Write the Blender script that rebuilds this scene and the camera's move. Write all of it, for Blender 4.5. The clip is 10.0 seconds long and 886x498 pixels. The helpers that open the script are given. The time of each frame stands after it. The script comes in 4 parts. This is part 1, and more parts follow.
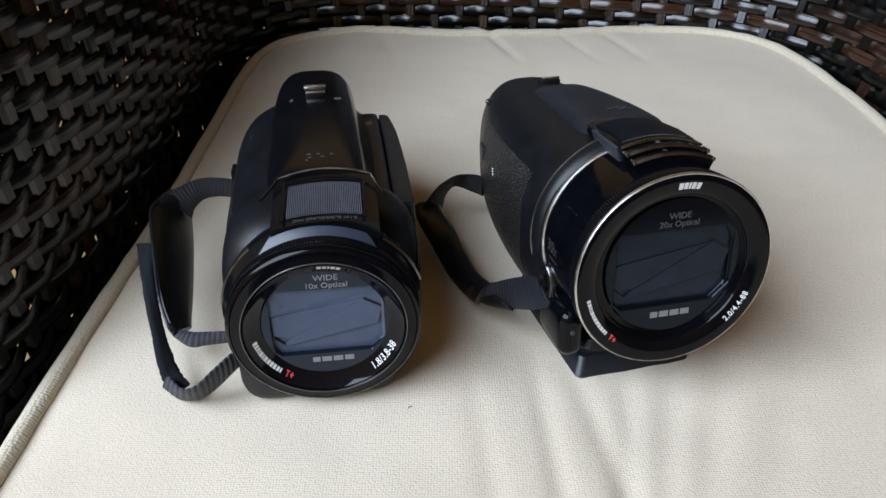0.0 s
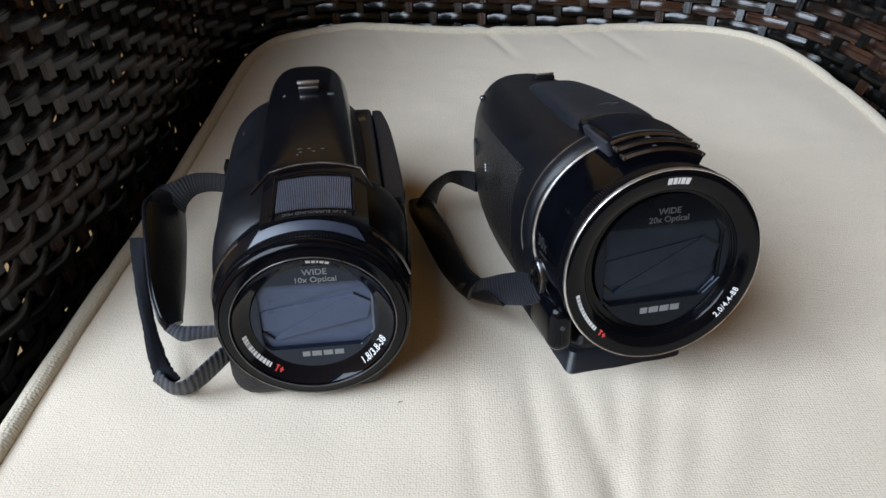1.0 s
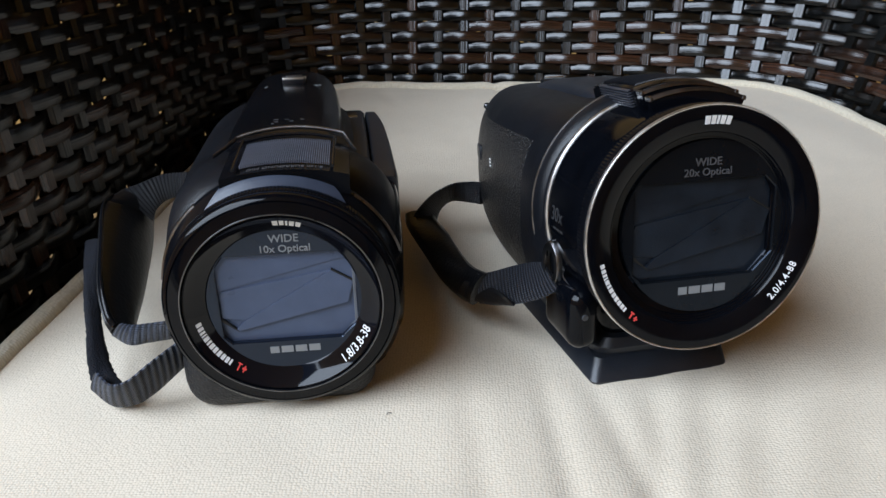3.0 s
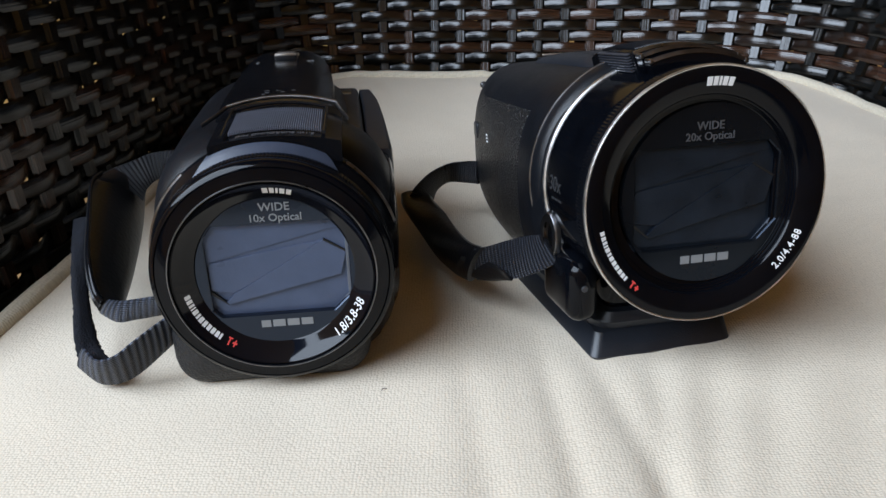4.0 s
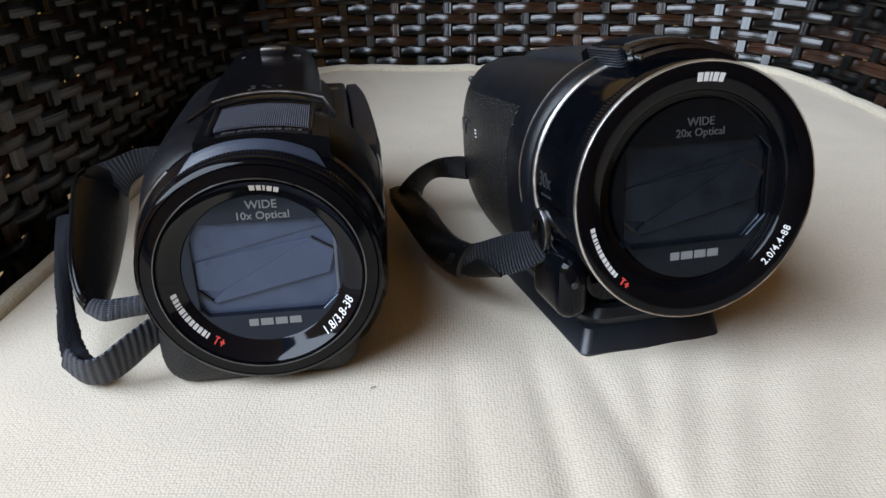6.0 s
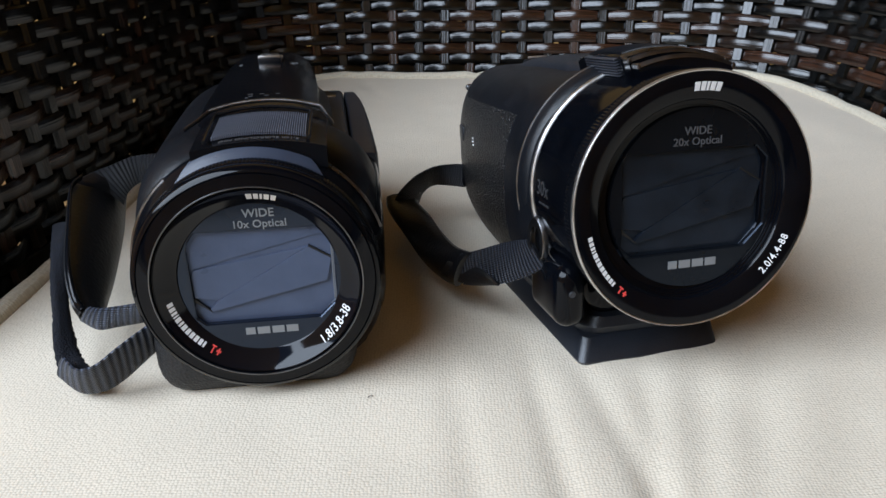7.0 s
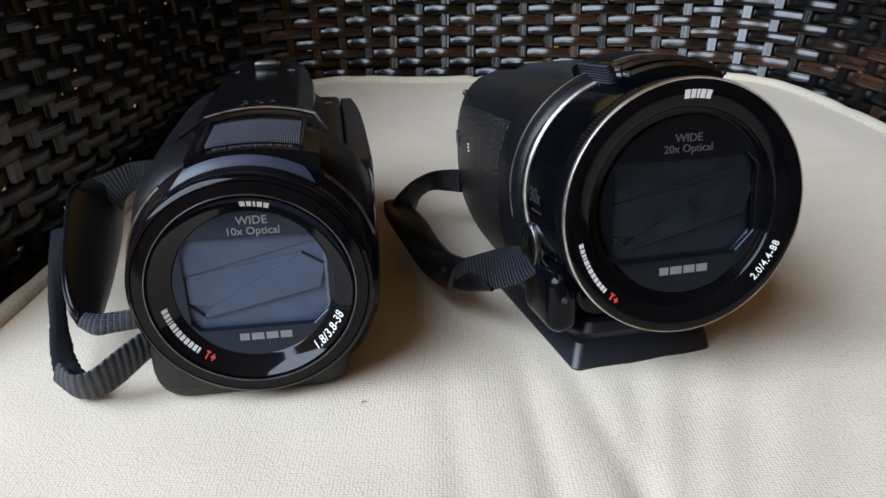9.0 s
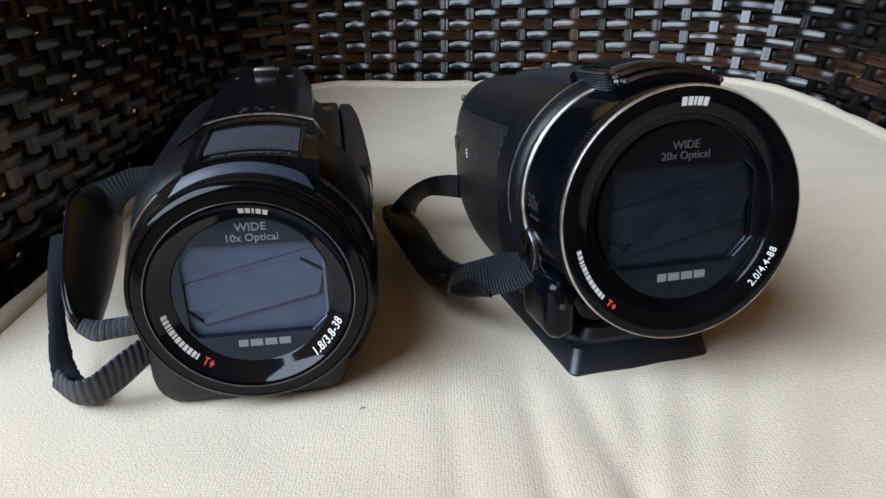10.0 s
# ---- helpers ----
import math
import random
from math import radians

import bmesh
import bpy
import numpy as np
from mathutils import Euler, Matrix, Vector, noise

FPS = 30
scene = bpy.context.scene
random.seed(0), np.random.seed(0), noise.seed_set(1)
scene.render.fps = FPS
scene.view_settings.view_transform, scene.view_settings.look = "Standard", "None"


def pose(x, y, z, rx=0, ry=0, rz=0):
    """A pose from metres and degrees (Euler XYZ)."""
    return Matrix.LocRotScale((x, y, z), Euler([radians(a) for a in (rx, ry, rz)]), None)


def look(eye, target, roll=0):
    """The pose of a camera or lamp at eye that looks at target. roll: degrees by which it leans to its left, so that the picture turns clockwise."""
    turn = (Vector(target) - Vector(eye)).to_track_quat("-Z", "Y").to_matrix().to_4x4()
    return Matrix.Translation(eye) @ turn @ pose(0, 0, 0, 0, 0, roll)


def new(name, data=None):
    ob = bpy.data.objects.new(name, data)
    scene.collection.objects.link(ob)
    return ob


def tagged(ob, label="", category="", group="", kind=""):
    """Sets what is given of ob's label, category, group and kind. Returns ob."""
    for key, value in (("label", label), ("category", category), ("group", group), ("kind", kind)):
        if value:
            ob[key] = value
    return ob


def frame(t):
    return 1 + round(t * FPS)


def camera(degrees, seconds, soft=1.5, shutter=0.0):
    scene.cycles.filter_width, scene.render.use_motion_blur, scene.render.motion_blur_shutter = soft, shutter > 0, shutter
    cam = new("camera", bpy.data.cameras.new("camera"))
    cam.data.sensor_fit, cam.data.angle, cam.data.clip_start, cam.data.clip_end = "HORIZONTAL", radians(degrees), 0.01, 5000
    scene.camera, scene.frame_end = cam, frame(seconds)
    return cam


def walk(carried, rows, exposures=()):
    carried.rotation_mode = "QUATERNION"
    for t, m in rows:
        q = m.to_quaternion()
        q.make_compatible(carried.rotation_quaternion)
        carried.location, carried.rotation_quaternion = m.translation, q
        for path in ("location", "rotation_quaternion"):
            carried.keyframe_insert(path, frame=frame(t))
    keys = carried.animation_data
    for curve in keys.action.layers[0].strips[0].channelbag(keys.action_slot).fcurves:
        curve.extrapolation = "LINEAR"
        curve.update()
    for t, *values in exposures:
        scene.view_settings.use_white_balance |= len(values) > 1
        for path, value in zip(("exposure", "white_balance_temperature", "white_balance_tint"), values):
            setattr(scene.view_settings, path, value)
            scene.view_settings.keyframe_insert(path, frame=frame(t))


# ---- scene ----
cam = camera(61.0, 10.0)
METRES, EYE, TILT, LEAN, TURN = 0.096, 0.2, -34.0, 0.0, 0.0
ROWS = [
    (0.0, 0.0, 0.0, 0.0, 0.0, 0.0, -0.0),
    (0.5, 0.0292, 0.0049, -0.0106, -0.05, -0.1, -0.04),
    (1.0, 0.0491, 0.0, -0.0153, 0.27, -0.06, -0.19),
    (1.5, 0.0641, 0.0382, -0.0606, 0.49, 0.54, -0.7),
    (2.0, 0.0633, 0.2417, -0.229, 1.43, 4.31, 0.61),
    (2.5, 0.0861, 0.3815, -0.3709, 1.29, 8.92, 0.18),
    (4.0, 0.1062, 0.5431, -0.5548, 1.31, 9.5, 0.56),
    (4.5, 0.1156, 0.5402, -0.5535, 1.13, 9.27, 0.77),
    (5.0, 0.117, 0.5427, -0.5608, 0.91, 8.9, 0.52),
    (6.5, 0.0916, 0.563, -0.532, 0.17, 9.11, 1.09),
    (7.0, 0.0974, 0.5605, -0.5328, 0.12, 9.43, 0.92),
    (7.5, 0.1257, 0.553, -0.5308, 0.15, 9.4, 0.73),
    (8.0, 0.1337, 0.5495, -0.5288, 0.36, 9.55, 0.76),
    (8.5, 0.1362, 0.5496, -0.5306, 0.53, 9.56, 0.78),
    (9.0, 0.1323, 0.5449, -0.5228, 0.47, 9.59, 0.88),
    (9.5, 0.1355, 0.5392, -0.5186, 0.44, 9.79, 0.93),
    (10.0, 0.1356, 0.5374, -0.5141, 0.43, 9.82, 0.91),
]
walk(cam, [(t, pose(0, 0, EYE, TILT, LEAN, TURN) @ pose(METRES * x, METRES * y, METRES * z, 90 + pitch, roll, yaw)) for t, x, y, z, yaw, pitch, roll in ROWS],
     exposures=[(0.0, 0.0), (10.0, 0.0)])

# ---- world and light ----
world = bpy.data.worlds.new("sky")
scene.world = world
world.use_nodes = True
wn = world.node_tree
sky = wn.nodes.new("ShaderNodeTexSky")
sky.sky_type, sky.sun_disc = "NISHITA", False
sky.sun_elevation, sky.sun_rotation = radians(45), radians(60)
wn.links.new(sky.outputs[0], wn.nodes["Background"].inputs[0])
wn.nodes["Background"].inputs[1].default_value = 0.12

WINDOW = (-0.84, -0.48, 0.93)   # middle of the window opening behind the viewer
WIN_W, WIN_H = 1.36, 1.02
lamp = bpy.data.lights.new("window_light", "AREA")
lamp.shape, lamp.size, lamp.size_y = "RECTANGLE", WIN_W, WIN_H
lamp.energy, lamp.color = 48.0, (0.715, 0.835, 1.0)
new("window_light", lamp).matrix_world = look((WINDOW[0], WINDOW[1] + 0.02, WINDOW[2]), (0.0, 0.15, 0.0))


# ---- materials ----
def material(name, base, rough=0.5, metal=0.0, spec=0.5, vary=0.0, scale=40.0, bump=0.0, bump_scale=400.0, coat=0.0, tint=None):
    """Two-scale varied surface: colour drift and wear at `scale`, fine relief at `bump_scale`."""
    m = bpy.data.materials.new(name)
    m.use_nodes = True
    n, l = m.node_tree.nodes, m.node_tree.links
    b = n["Principled BSDF"]
    b.inputs["Base Color"].default_value = (*base, 1)
    b.inputs["Roughness"].default_value, b.inputs["Metallic"].default_value = rough, metal
    b.inputs["Specular IOR Level"].default_value, b.inputs["Coat Weight"].default_value = spec, coat
    if tint:
        b.inputs["Specular Tint"].default_value = (*tint, 1)
    co = n.new("ShaderNodeTexCoord")
    if vary:
        a = n.new("ShaderNodeTexNoise")
        a.inputs["Scale"].default_value, a.inputs["Detail"].default_value = scale, 6
        l.new(co.outputs["Object"], a.inputs["Vector"])
        r = n.new("ShaderNodeMapRange")
        r.inputs[1].default_value, r.inputs[2].default_value = 0.3, 0.7
        r.inputs[3].default_value, r.inputs[4].default_value = 1 - vary, 1 + vary
        l.new(a.outputs["Fac"], r.inputs[0])
        mul = n.new("ShaderNodeMixRGB")
        mul.blend_type, mul.inputs[0].default_value = "MULTIPLY", 1
        mul.inputs[1].default_value = (*base, 1)
        l.new(r.outputs[0], mul.inputs[2])
        l.new(mul.outputs[0], b.inputs["Base Color"])
        rr = n.new("ShaderNodeMapRange")
        rr.inputs[3].default_value, rr.inputs[4].default_value = max(rough * 0.75, 0.02), min(rough * 1.3, 1)
        l.new(a.outputs["Fac"], rr.inputs[0])
        l.new(rr.outputs[0], b.inputs["Roughness"])
    if bump:
        f = n.new("ShaderNodeTexNoise")
        f.inputs["Scale"].default_value, f.inputs["Detail"].default_value = bump_scale, 3
        l.new(co.outputs["Object"], f.inputs["Vector"])
        bp = n.new("ShaderNodeBump")
        bp.inputs["Strength"].default_value, bp.inputs["Distance"].default_value = bump, 0.0004
        l.new(f.outputs["Fac"], bp.inputs["Height"])
        l.new(bp.outputs[0], b.inputs["Normal"])
    return m


def leather_material(name, base, rough, cell, depth):
    m = material(name, base, rough, vary=0.25, scale=60)
    n, l = m.node_tree.nodes, m.node_tree.links
    co = n.new("ShaderNodeTexCoord")
    v = n.new("ShaderNodeTexVoronoi")
    v.inputs["Scale"].default_value = 1 / cell
    l.new(co.outputs["Object"], v.inputs["Vector"])
    f = n.new("ShaderNodeTexNoise")
    f.inputs["Scale"].default_value = 0.4 / cell
    l.new(co.outputs["Object"], f.inputs["Vector"])
    add = n.new("ShaderNodeMath")
    l.new(v.outputs["Distance"], add.inputs[0])
    l.new(f.outputs["Fac"], add.inputs[1])
    bp = n.new("ShaderNodeBump")
    bp.inputs["Strength"].default_value, bp.inputs["Distance"].default_value = 1.0, depth
    l.new(add.outputs[0], bp.inputs["Height"])
    l.new(bp.outputs[0], n["Principled BSDF"].inputs["Normal"])
    return m


def woven_material(name, base, dark, rough, pitch, depth, axis_a="X", axis_b="Y", use_uv=False, drift=0.06):
    """Plain cloth: crossing threads of one pitch, with drifting colour and faint creases."""
    m = material(name, base, rough, spec=0.2)
    n, l = m.node_tree.nodes, m.node_tree.links
    b = n["Principled BSDF"]
    co = n.new("ShaderNodeTexCoord")
    src = co.outputs["UV" if use_uv else "Object"]
    waves = []
    for along in ((0.9, 0.42, 0.5), (0.22, 1.0, 0.5)):
        mp = n.new("ShaderNodeMapping")
        mp.inputs["Scale"].default_value = [1.15 * k / pitch for k in along]
        l.new(src, mp.inputs["Vector"])
        w = n.new("ShaderNodeTexNoise")
        w.inputs["Scale"].default_value, w.inputs["Detail"].default_value = 1.0, 1.0
        l.new(mp.outputs[0], w.inputs["Vector"])
        waves.append(w)
    mx = n.new("ShaderNodeMath")
    mx.operation = "MULTIPLY"
    l.new(waves[0].outputs["Fac"], mx.inputs[0])
    l.new(waves[1].outputs["Fac"], mx.inputs[1])
    # raised thread crossings, a little uneven
    grid = n.new("ShaderNodeMapping")
    grid.inputs["Scale"].default_value = (0.95 / pitch, 1.05 / pitch, 1.0 / pitch)
    l.new(src, grid.inputs["Vector"])
    knots = n.new("ShaderNodeTexVoronoi")
    knots.voronoi_dimensions = "2D"
    knots.inputs["Scale"].default_value, knots.inputs["Randomness"].default_value = 1.0, 0.5
    l.new(grid.outputs[0], knots.inputs["Vector"])
    up = n.new("ShaderNodeMath")
    up.operation, up.inputs[0].default_value = "SUBTRACT", 1.0
    l.new(knots.outputs["Distance"], up.inputs[1])
    thread, mx = mx, n.new("ShaderNodeMath")
    mx.operation, mx.inputs[1].default_value = "MULTIPLY_ADD", 0.8
    l.new(thread.outputs[0], mx.inputs[0])
    l.new(up.outputs[0], mx.inputs[2])
    big = n.new("ShaderNodeTexNoise")
    big.inputs["Scale"].default_value, big.inputs["Detail"].default_value = 9, 5
    l.new(co.outputs["Object"], big.inputs["Vector"])
    ramp = n.new("ShaderNodeMixRGB")
    ramp.inputs[1].default_value, ramp.inputs[2].default_value = (*dark, 1), (*base, 1)
    r = n.new("ShaderNodeMapRange")
    r.inputs[1].default_value, r.inputs[2].default_value = 0.50, 1.02
    l.new(mx.outputs[0], r.inputs[0])
    l.new(r.outputs[0], ramp.inputs[0])
    dr = n.new("ShaderNodeMapRange")
    dr.inputs[1].default_value, dr.inputs[2].default_value = 0.3, 0.7
    dr.inputs[3].default_value, dr.inputs[4].default_value = 1 - drift, 1 + drift
    l.new(big.outputs["Fac"], dr.inputs[0])
    mul = n.new("ShaderNodeMixRGB")
    mul.blend_type, mul.inputs[0].default_value = "MULTIPLY", 1
    l.new(ramp.outputs[0], mul.inputs[1])
    l.new(dr.outputs[0], mul.inputs[2])
    l.new(mul.outputs[0], b.inputs["Base Color"])
    bp = n.new("ShaderNodeBump")
    bp.inputs["Strength"].default_value, bp.inputs["Distance"].default_value = 0.8, depth
    l.new(mx.outputs[0], bp.inputs["Height"])
    l.new(bp.outputs[0], b.inputs["Normal"])
    b.inputs["Sheen Weight"].default_value = 0.15
    return m


def wicker_material(name):
    """Extruded flat strand: brown and near-black lengths with fine streaks along it."""
    m = material(name, (0.05, 0.03, 0.02), 0.3)
    n, l = m.node_tree.nodes, m.node_tree.links
    b = n["Principled BSDF"]
    co, info = n.new("ShaderNodeTexCoord"), n.new("ShaderNodeObjectInfo")
    mp = n.new("ShaderNodeMapping")
    mp.inputs["Scale"].default_value = (1.0, 1.0, 1.0)
    l.new(co.outputs["UV"], mp.inputs["Vector"])
    sh = n.new("ShaderNodeCombineXYZ")
    k = n.new("ShaderNodeMath")
    k.operation, k.inputs[1].default_value = "MULTIPLY", 37.0
    l.new(info.outputs["Random"], k.inputs[0])
    l.new(k.outputs[0], sh.inputs[2])
    l.new(sh.outputs[0], mp.inputs["Location"])
    a = n.new("ShaderNodeTexNoise")
    a.inputs["Scale"].default_value, a.inputs["Detail"].default_value = 9.0, 2
    l.new(mp.outputs[0], a.inputs["Vector"])
    st = n.new("ShaderNodeMapping")
    st.inputs["Scale"].default_value = (6.0, 900.0, 1.0)
    l.new(mp.outputs[0], st.inputs["Vector"])
    s = n.new("ShaderNodeTexNoise")
    s.inputs["Scale"].default_value, s.inputs["Detail"].default_value = 1.0, 2
    l.new(st.outputs[0], s.inputs["Vector"])
    t = n.new("ShaderNodeMath")
    l.new(a.outputs["Fac"], t.inputs[0])
    half = n.new("ShaderNodeMath")
    half.operation, half.inputs[1].default_value = "MULTIPLY_ADD", 0.45
    half.inputs[2].default_value = -0.22
    l.new(info.outputs["Random"], half.inputs[0])
    l.new(half.outputs[0], t.inputs[1])
    r = n.new("ShaderNodeValToRGB")
    e = r.color_ramp.elements
    e[0].position, e[0].color = 0.42, (0.0018, 0.002, 0.0018, 1)
    e[1].position, e[1].color = 0.74, (0.040, 0.0175, 0.010, 1)
    x = e.new(0.57)
    x.color = (0.0042, 0.0038, 0.0032, 1)
    l.new(t.outputs[0], r.inputs[0])
    mul = n.new("ShaderNodeMixRGB")
    mul.blend_type, mul.inputs[0].default_value = "MULTIPLY", 1
    sr = n.new("ShaderNodeMapRange")
    sr.inputs[1].default_value, sr.inputs[2].default_value = 0.35, 0.65
    sr.inputs[3].default_value, sr.inputs[4].default_value = 0.45, 1.35
    l.new(s.outputs["Fac"], sr.inputs[0])
    l.new(r.outputs[0], mul.inputs[1])
    l.new(sr.outputs[0], mul.inputs[2])
    l.new(mul.outputs[0], b.inputs["Base Color"])
    bp = n.new("ShaderNodeBump")
    bp.inputs["Strength"].default_value, bp.inputs["Distance"].default_value = 0.5, 0.0004
    l.new(s.outputs["Fac"], bp.inputs["Height"])
    l.new(bp.outputs[0], b.inputs["Normal"])
    b.inputs["Roughness"].default_value, b.inputs["Specular IOR Level"].default_value = 0.22, 0.60
    return m


def ribbed_material(name, base, light, pitch):
    """Nylon webbing: ribs across the strap, a sheen painted as lighter colour on the raised threads."""
    m = material(name, base, 0.45)
    n, l = m.node_tree.nodes, m.node_tree.links
    co = n.new("ShaderNodeTexCoord")
    w = n.new("ShaderNodeTexWave")
    w.inputs["Scale"].default_value, w.inputs["Distortion"].default_value = 0.314 / pitch, 0.4
    l.new(co.outputs["UV"], w.inputs["Vector"])
    w2 = n.new("ShaderNodeTexWave")
    w2.bands_direction = "Y"
    w2.inputs["Scale"].default_value, w2.inputs["Distortion"].default_value = 0.314 / 0.0007, 0.4
    l.new(co.outputs["UV"], w2.inputs["Vector"])
    mx = n.new("ShaderNodeMixRGB")
    mx.inputs[1].default_value, mx.inputs[2].default_value = (*base, 1), (*light, 1)
    pr = n.new("ShaderNodeMath")
    pr.operation = "MULTIPLY"
    l.new(w.outputs["Fac"], pr.inputs[0])
    soft = n.new("ShaderNodeMath")
    soft.operation, soft.inputs[1].default_value, soft.inputs[2].default_value = "MULTIPLY_ADD", 0.45, 0.5
    l.new(w2.outputs["Fac"], soft.inputs[0])
    l.new(soft.outputs[0], pr.inputs[1])
    l.new(pr.outputs[0], mx.inputs[0])
    l.new(mx.outputs[0], n["Principled BSDF"].inputs["Base Color"])
    ad = n.new("ShaderNodeMath")
    ad.operation, ad.inputs[1].default_value = "MULTIPLY_ADD", 2.0
    l.new(w.outputs["Fac"], ad.inputs[0])
    l.new(w2.outputs["Fac"], ad.inputs[2])
    bp = n.new("ShaderNodeBump")
    bp.inputs["Strength"].default_value, bp.inputs["Distance"].default_value = 1.0, 0.0003
    l.new(ad.outputs[0], bp.inputs["Height"])
    l.new(bp.outputs[0], n["Principled BSDF"].inputs["Normal"])
    return m


MATTE = material("satin_black_plastic", (0.006, 0.0068, 0.009), 0.34, spec=0.34, vary=0.25, scale=70, bump=0.25, bump_scale=2500)
SMOOTH = material("smooth_black_plastic", (0.0035, 0.0040, 0.0055), 0.18, spec=0.23, vary=0.2, scale=50)
GLOSS = material("glossy_black_plastic", (0.002, 0.0025, 0.004), 0.09, spec=0.2, vary=0.3, scale=90)
# cover glass twice: as lit, and dimmed for the lens that faces away
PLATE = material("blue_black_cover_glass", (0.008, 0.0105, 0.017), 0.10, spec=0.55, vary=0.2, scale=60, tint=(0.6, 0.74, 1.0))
PLATE_SHADED = material("shaded_cover_glass", (0.005, 0.006, 0.008), 0.12, spec=0.25, vary=0.2, scale=60, tint=(0.6, 0.75, 1.0))
LACQUER = material("black_lacquer_ring", (0.003, 0.0035, 0.006), 0.06, spec=0.26, vary=0.2, scale=90)
PANEL = material("blue_black_satin_panel", (0.012, 0.0145, 0.020), 0.34, vary=0.2, scale=80, bump=0.2, bump_scale=2000)
# blade colour twice: shade in the darker, reflected sheen in the lighter
BLADE_SHADED = material("shaded_cover_blade", (0.008, 0.011, 0.016), 0.3, tint=(0.5, 0.66, 1.0), vary=0.35, scale=120, bump=0.12, bump_scale=1500)
BLADE_LIT = material("lit_slate_cover_blade", (0.070, 0.088, 0.140), 0.3, tint=(0.5, 0.66, 1.0), vary=0.10, scale=120, bump=0.12, bump_scale=1500)
DARK = material("gap_shade_black", (0.003, 0.003, 0.003), 0.6)
# lit edge of the lens window, painted as a lighter grey
SILL_GLINT = material("sill_glint_grey", (0.10, 0.11, 0.13), 0.3, vary=0.2)
CHROME = material("worn_chrome_trim", (0.74, 0.735, 0.73), 0.36, metal=1.0, vary=0.3, scale=200)
GUNMETAL = material("dark_chrome_trim", (0.22, 0.22, 0.23), 0.30, metal=1.0, vary=0.3, scale=150)
RUBBER = leather_material("leatherette_grip", (0.010, 0.0105, 0.012), 0.32, 0.0008, 0.00060)
DOTTED = leather_material("dotted_base_rubber", (0.009, 0.009, 0.010), 0.55, 0.0009, 0.0003)
# sky reflection on the hood's sloping top, put into the base colour
HOOD_SKY = material("sky_sheen_hood", (0.035, 0.043, 0.065), 0.34, vary=0.15, scale=80, bump=0.2, bump_scale=2000)
RIBDARK = material("dark_ribbed_plastic", (0.032, 0.034, 0.043), 0.35, vary=0.2, scale=300)
RIBS = material("ribbed_mic_plastic", (0.11, 0.118, 0.15), 0.35, vary=0.2, scale=300)
WHITE = material("white_print", (0.78, 0.78, 0.78), 0.5)
GREY = material("grey_print", (0.21, 0.22, 0.23), 0.45)
FAINT = material("faint_print", (0.07, 0.07, 0.075), 0.45)
DIM = material("dim_barrel_print", (0.03, 0.031, 0.034), 0.4)
RED = material("red_print", (0.75, 0.07, 0.06), 0.5)
WEB = ribbed_material("navy_black_webbing", (0.006, 0.007, 0.011), (0.07, 0.085, 0.125), 0.0022)
WEBFLAT = ribbed_material("black_webbing", (0.005, 0.005, 0.007), (0.011, 0.0125, 0.018), 0.0014)
WEBDARK = ribbed_material("dark_webbing", (0.005, 0.0055, 0.008), (0.040, 0.046, 0.064), 0.0012)
PAD = leather_material("padded_black_leather", (0.005, 0.005, 0.006), 0.36, 0.0012, 0.00007)
VELCRO = material("fuzzy_hook_tape", (0.006, 0.007, 0.011), 0.8, spec=0.25, vary=0.5, scale=500, bump=1.0, bump_scale=1800)
CLOTH = woven_material("cream_cushion_cloth", (0.765, 0.668, 0.535), (0.665, 0.575, 0.452), 0.85, 0.00092, 0.00018)
CORD = woven_material("cream_piping_cloth", (0.68, 0.61, 0.48), (0.58, 0.51, 0.39), 0.85, 0.0013, 0.0004)
WICKER = wicker_material("brown_black_wicker")
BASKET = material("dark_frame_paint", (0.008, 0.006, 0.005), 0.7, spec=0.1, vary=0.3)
# surfaces of the unseen room, golden to throw warm fill on the cushion
BOUNCE_WALL = material("warm_bounce_wall", (0.74, 0.48, 0.17), 0.8, vary=0.06, scale=2, bump=0.2, bump_scale=60)
# unseen east wall, kept dark so little light bounces on to the left arm
DARK_WALL = material("light_soak_wall", (0.10, 0.062, 0.034), 0.6, vary=0.2, scale=3, bump=0.2, bump_scale=60)
CEIL = material("warm_bounce_ceiling", (0.36, 0.25, 0.12), 0.85, vary=0.04, scale=2)
BOUNCE_FLOOR = material("warm_bounce_floor", (0.50, 0.35, 0.18), 0.4, vary=0.2, scale=6)


# ---- mesh helpers ----
def mesh_object(name, verts, faces, mat, parent=None, label="", smooth=True, uvs=None):
    me = bpy.data.meshes.new(name)
    me.from_pydata([tuple(v) for v in verts], [], faces)
    me.materials.append(mat)
    if smooth:
        me.shade_smooth()
        me.set_sharp_from_angle(angle=radians(38))
    if uvs is not None:
        layer = me.uv_layers.new()
        for lp in me.loops:
            layer.data[lp.index].uv = uvs[lp.vertex_index]
    me.update()
    ob = new(name, me)
    ob.parent = parent
    if label:
        tagged(ob, label)
    return ob


def part(name, bm, mat, parent, label="", at=None, smooth=True):
    """Links a bmesh as one mesh object under a thing or a part."""
    if at is not None:
        bm.transform(at)
    bmesh.ops.recalc_face_normals(bm, faces=bm.faces)
    me = bpy.data.meshes.new(name)
    bm.to_mesh(me)
    bm.free()
    me.materials.append(mat)
    if smooth:
        me.shade_smooth()
        me.set_sharp_from_angle(angle=radians(38))
    ob = new(name, me)
    ob.parent = parent
    if label:
        tagged(ob, label)
    return ob


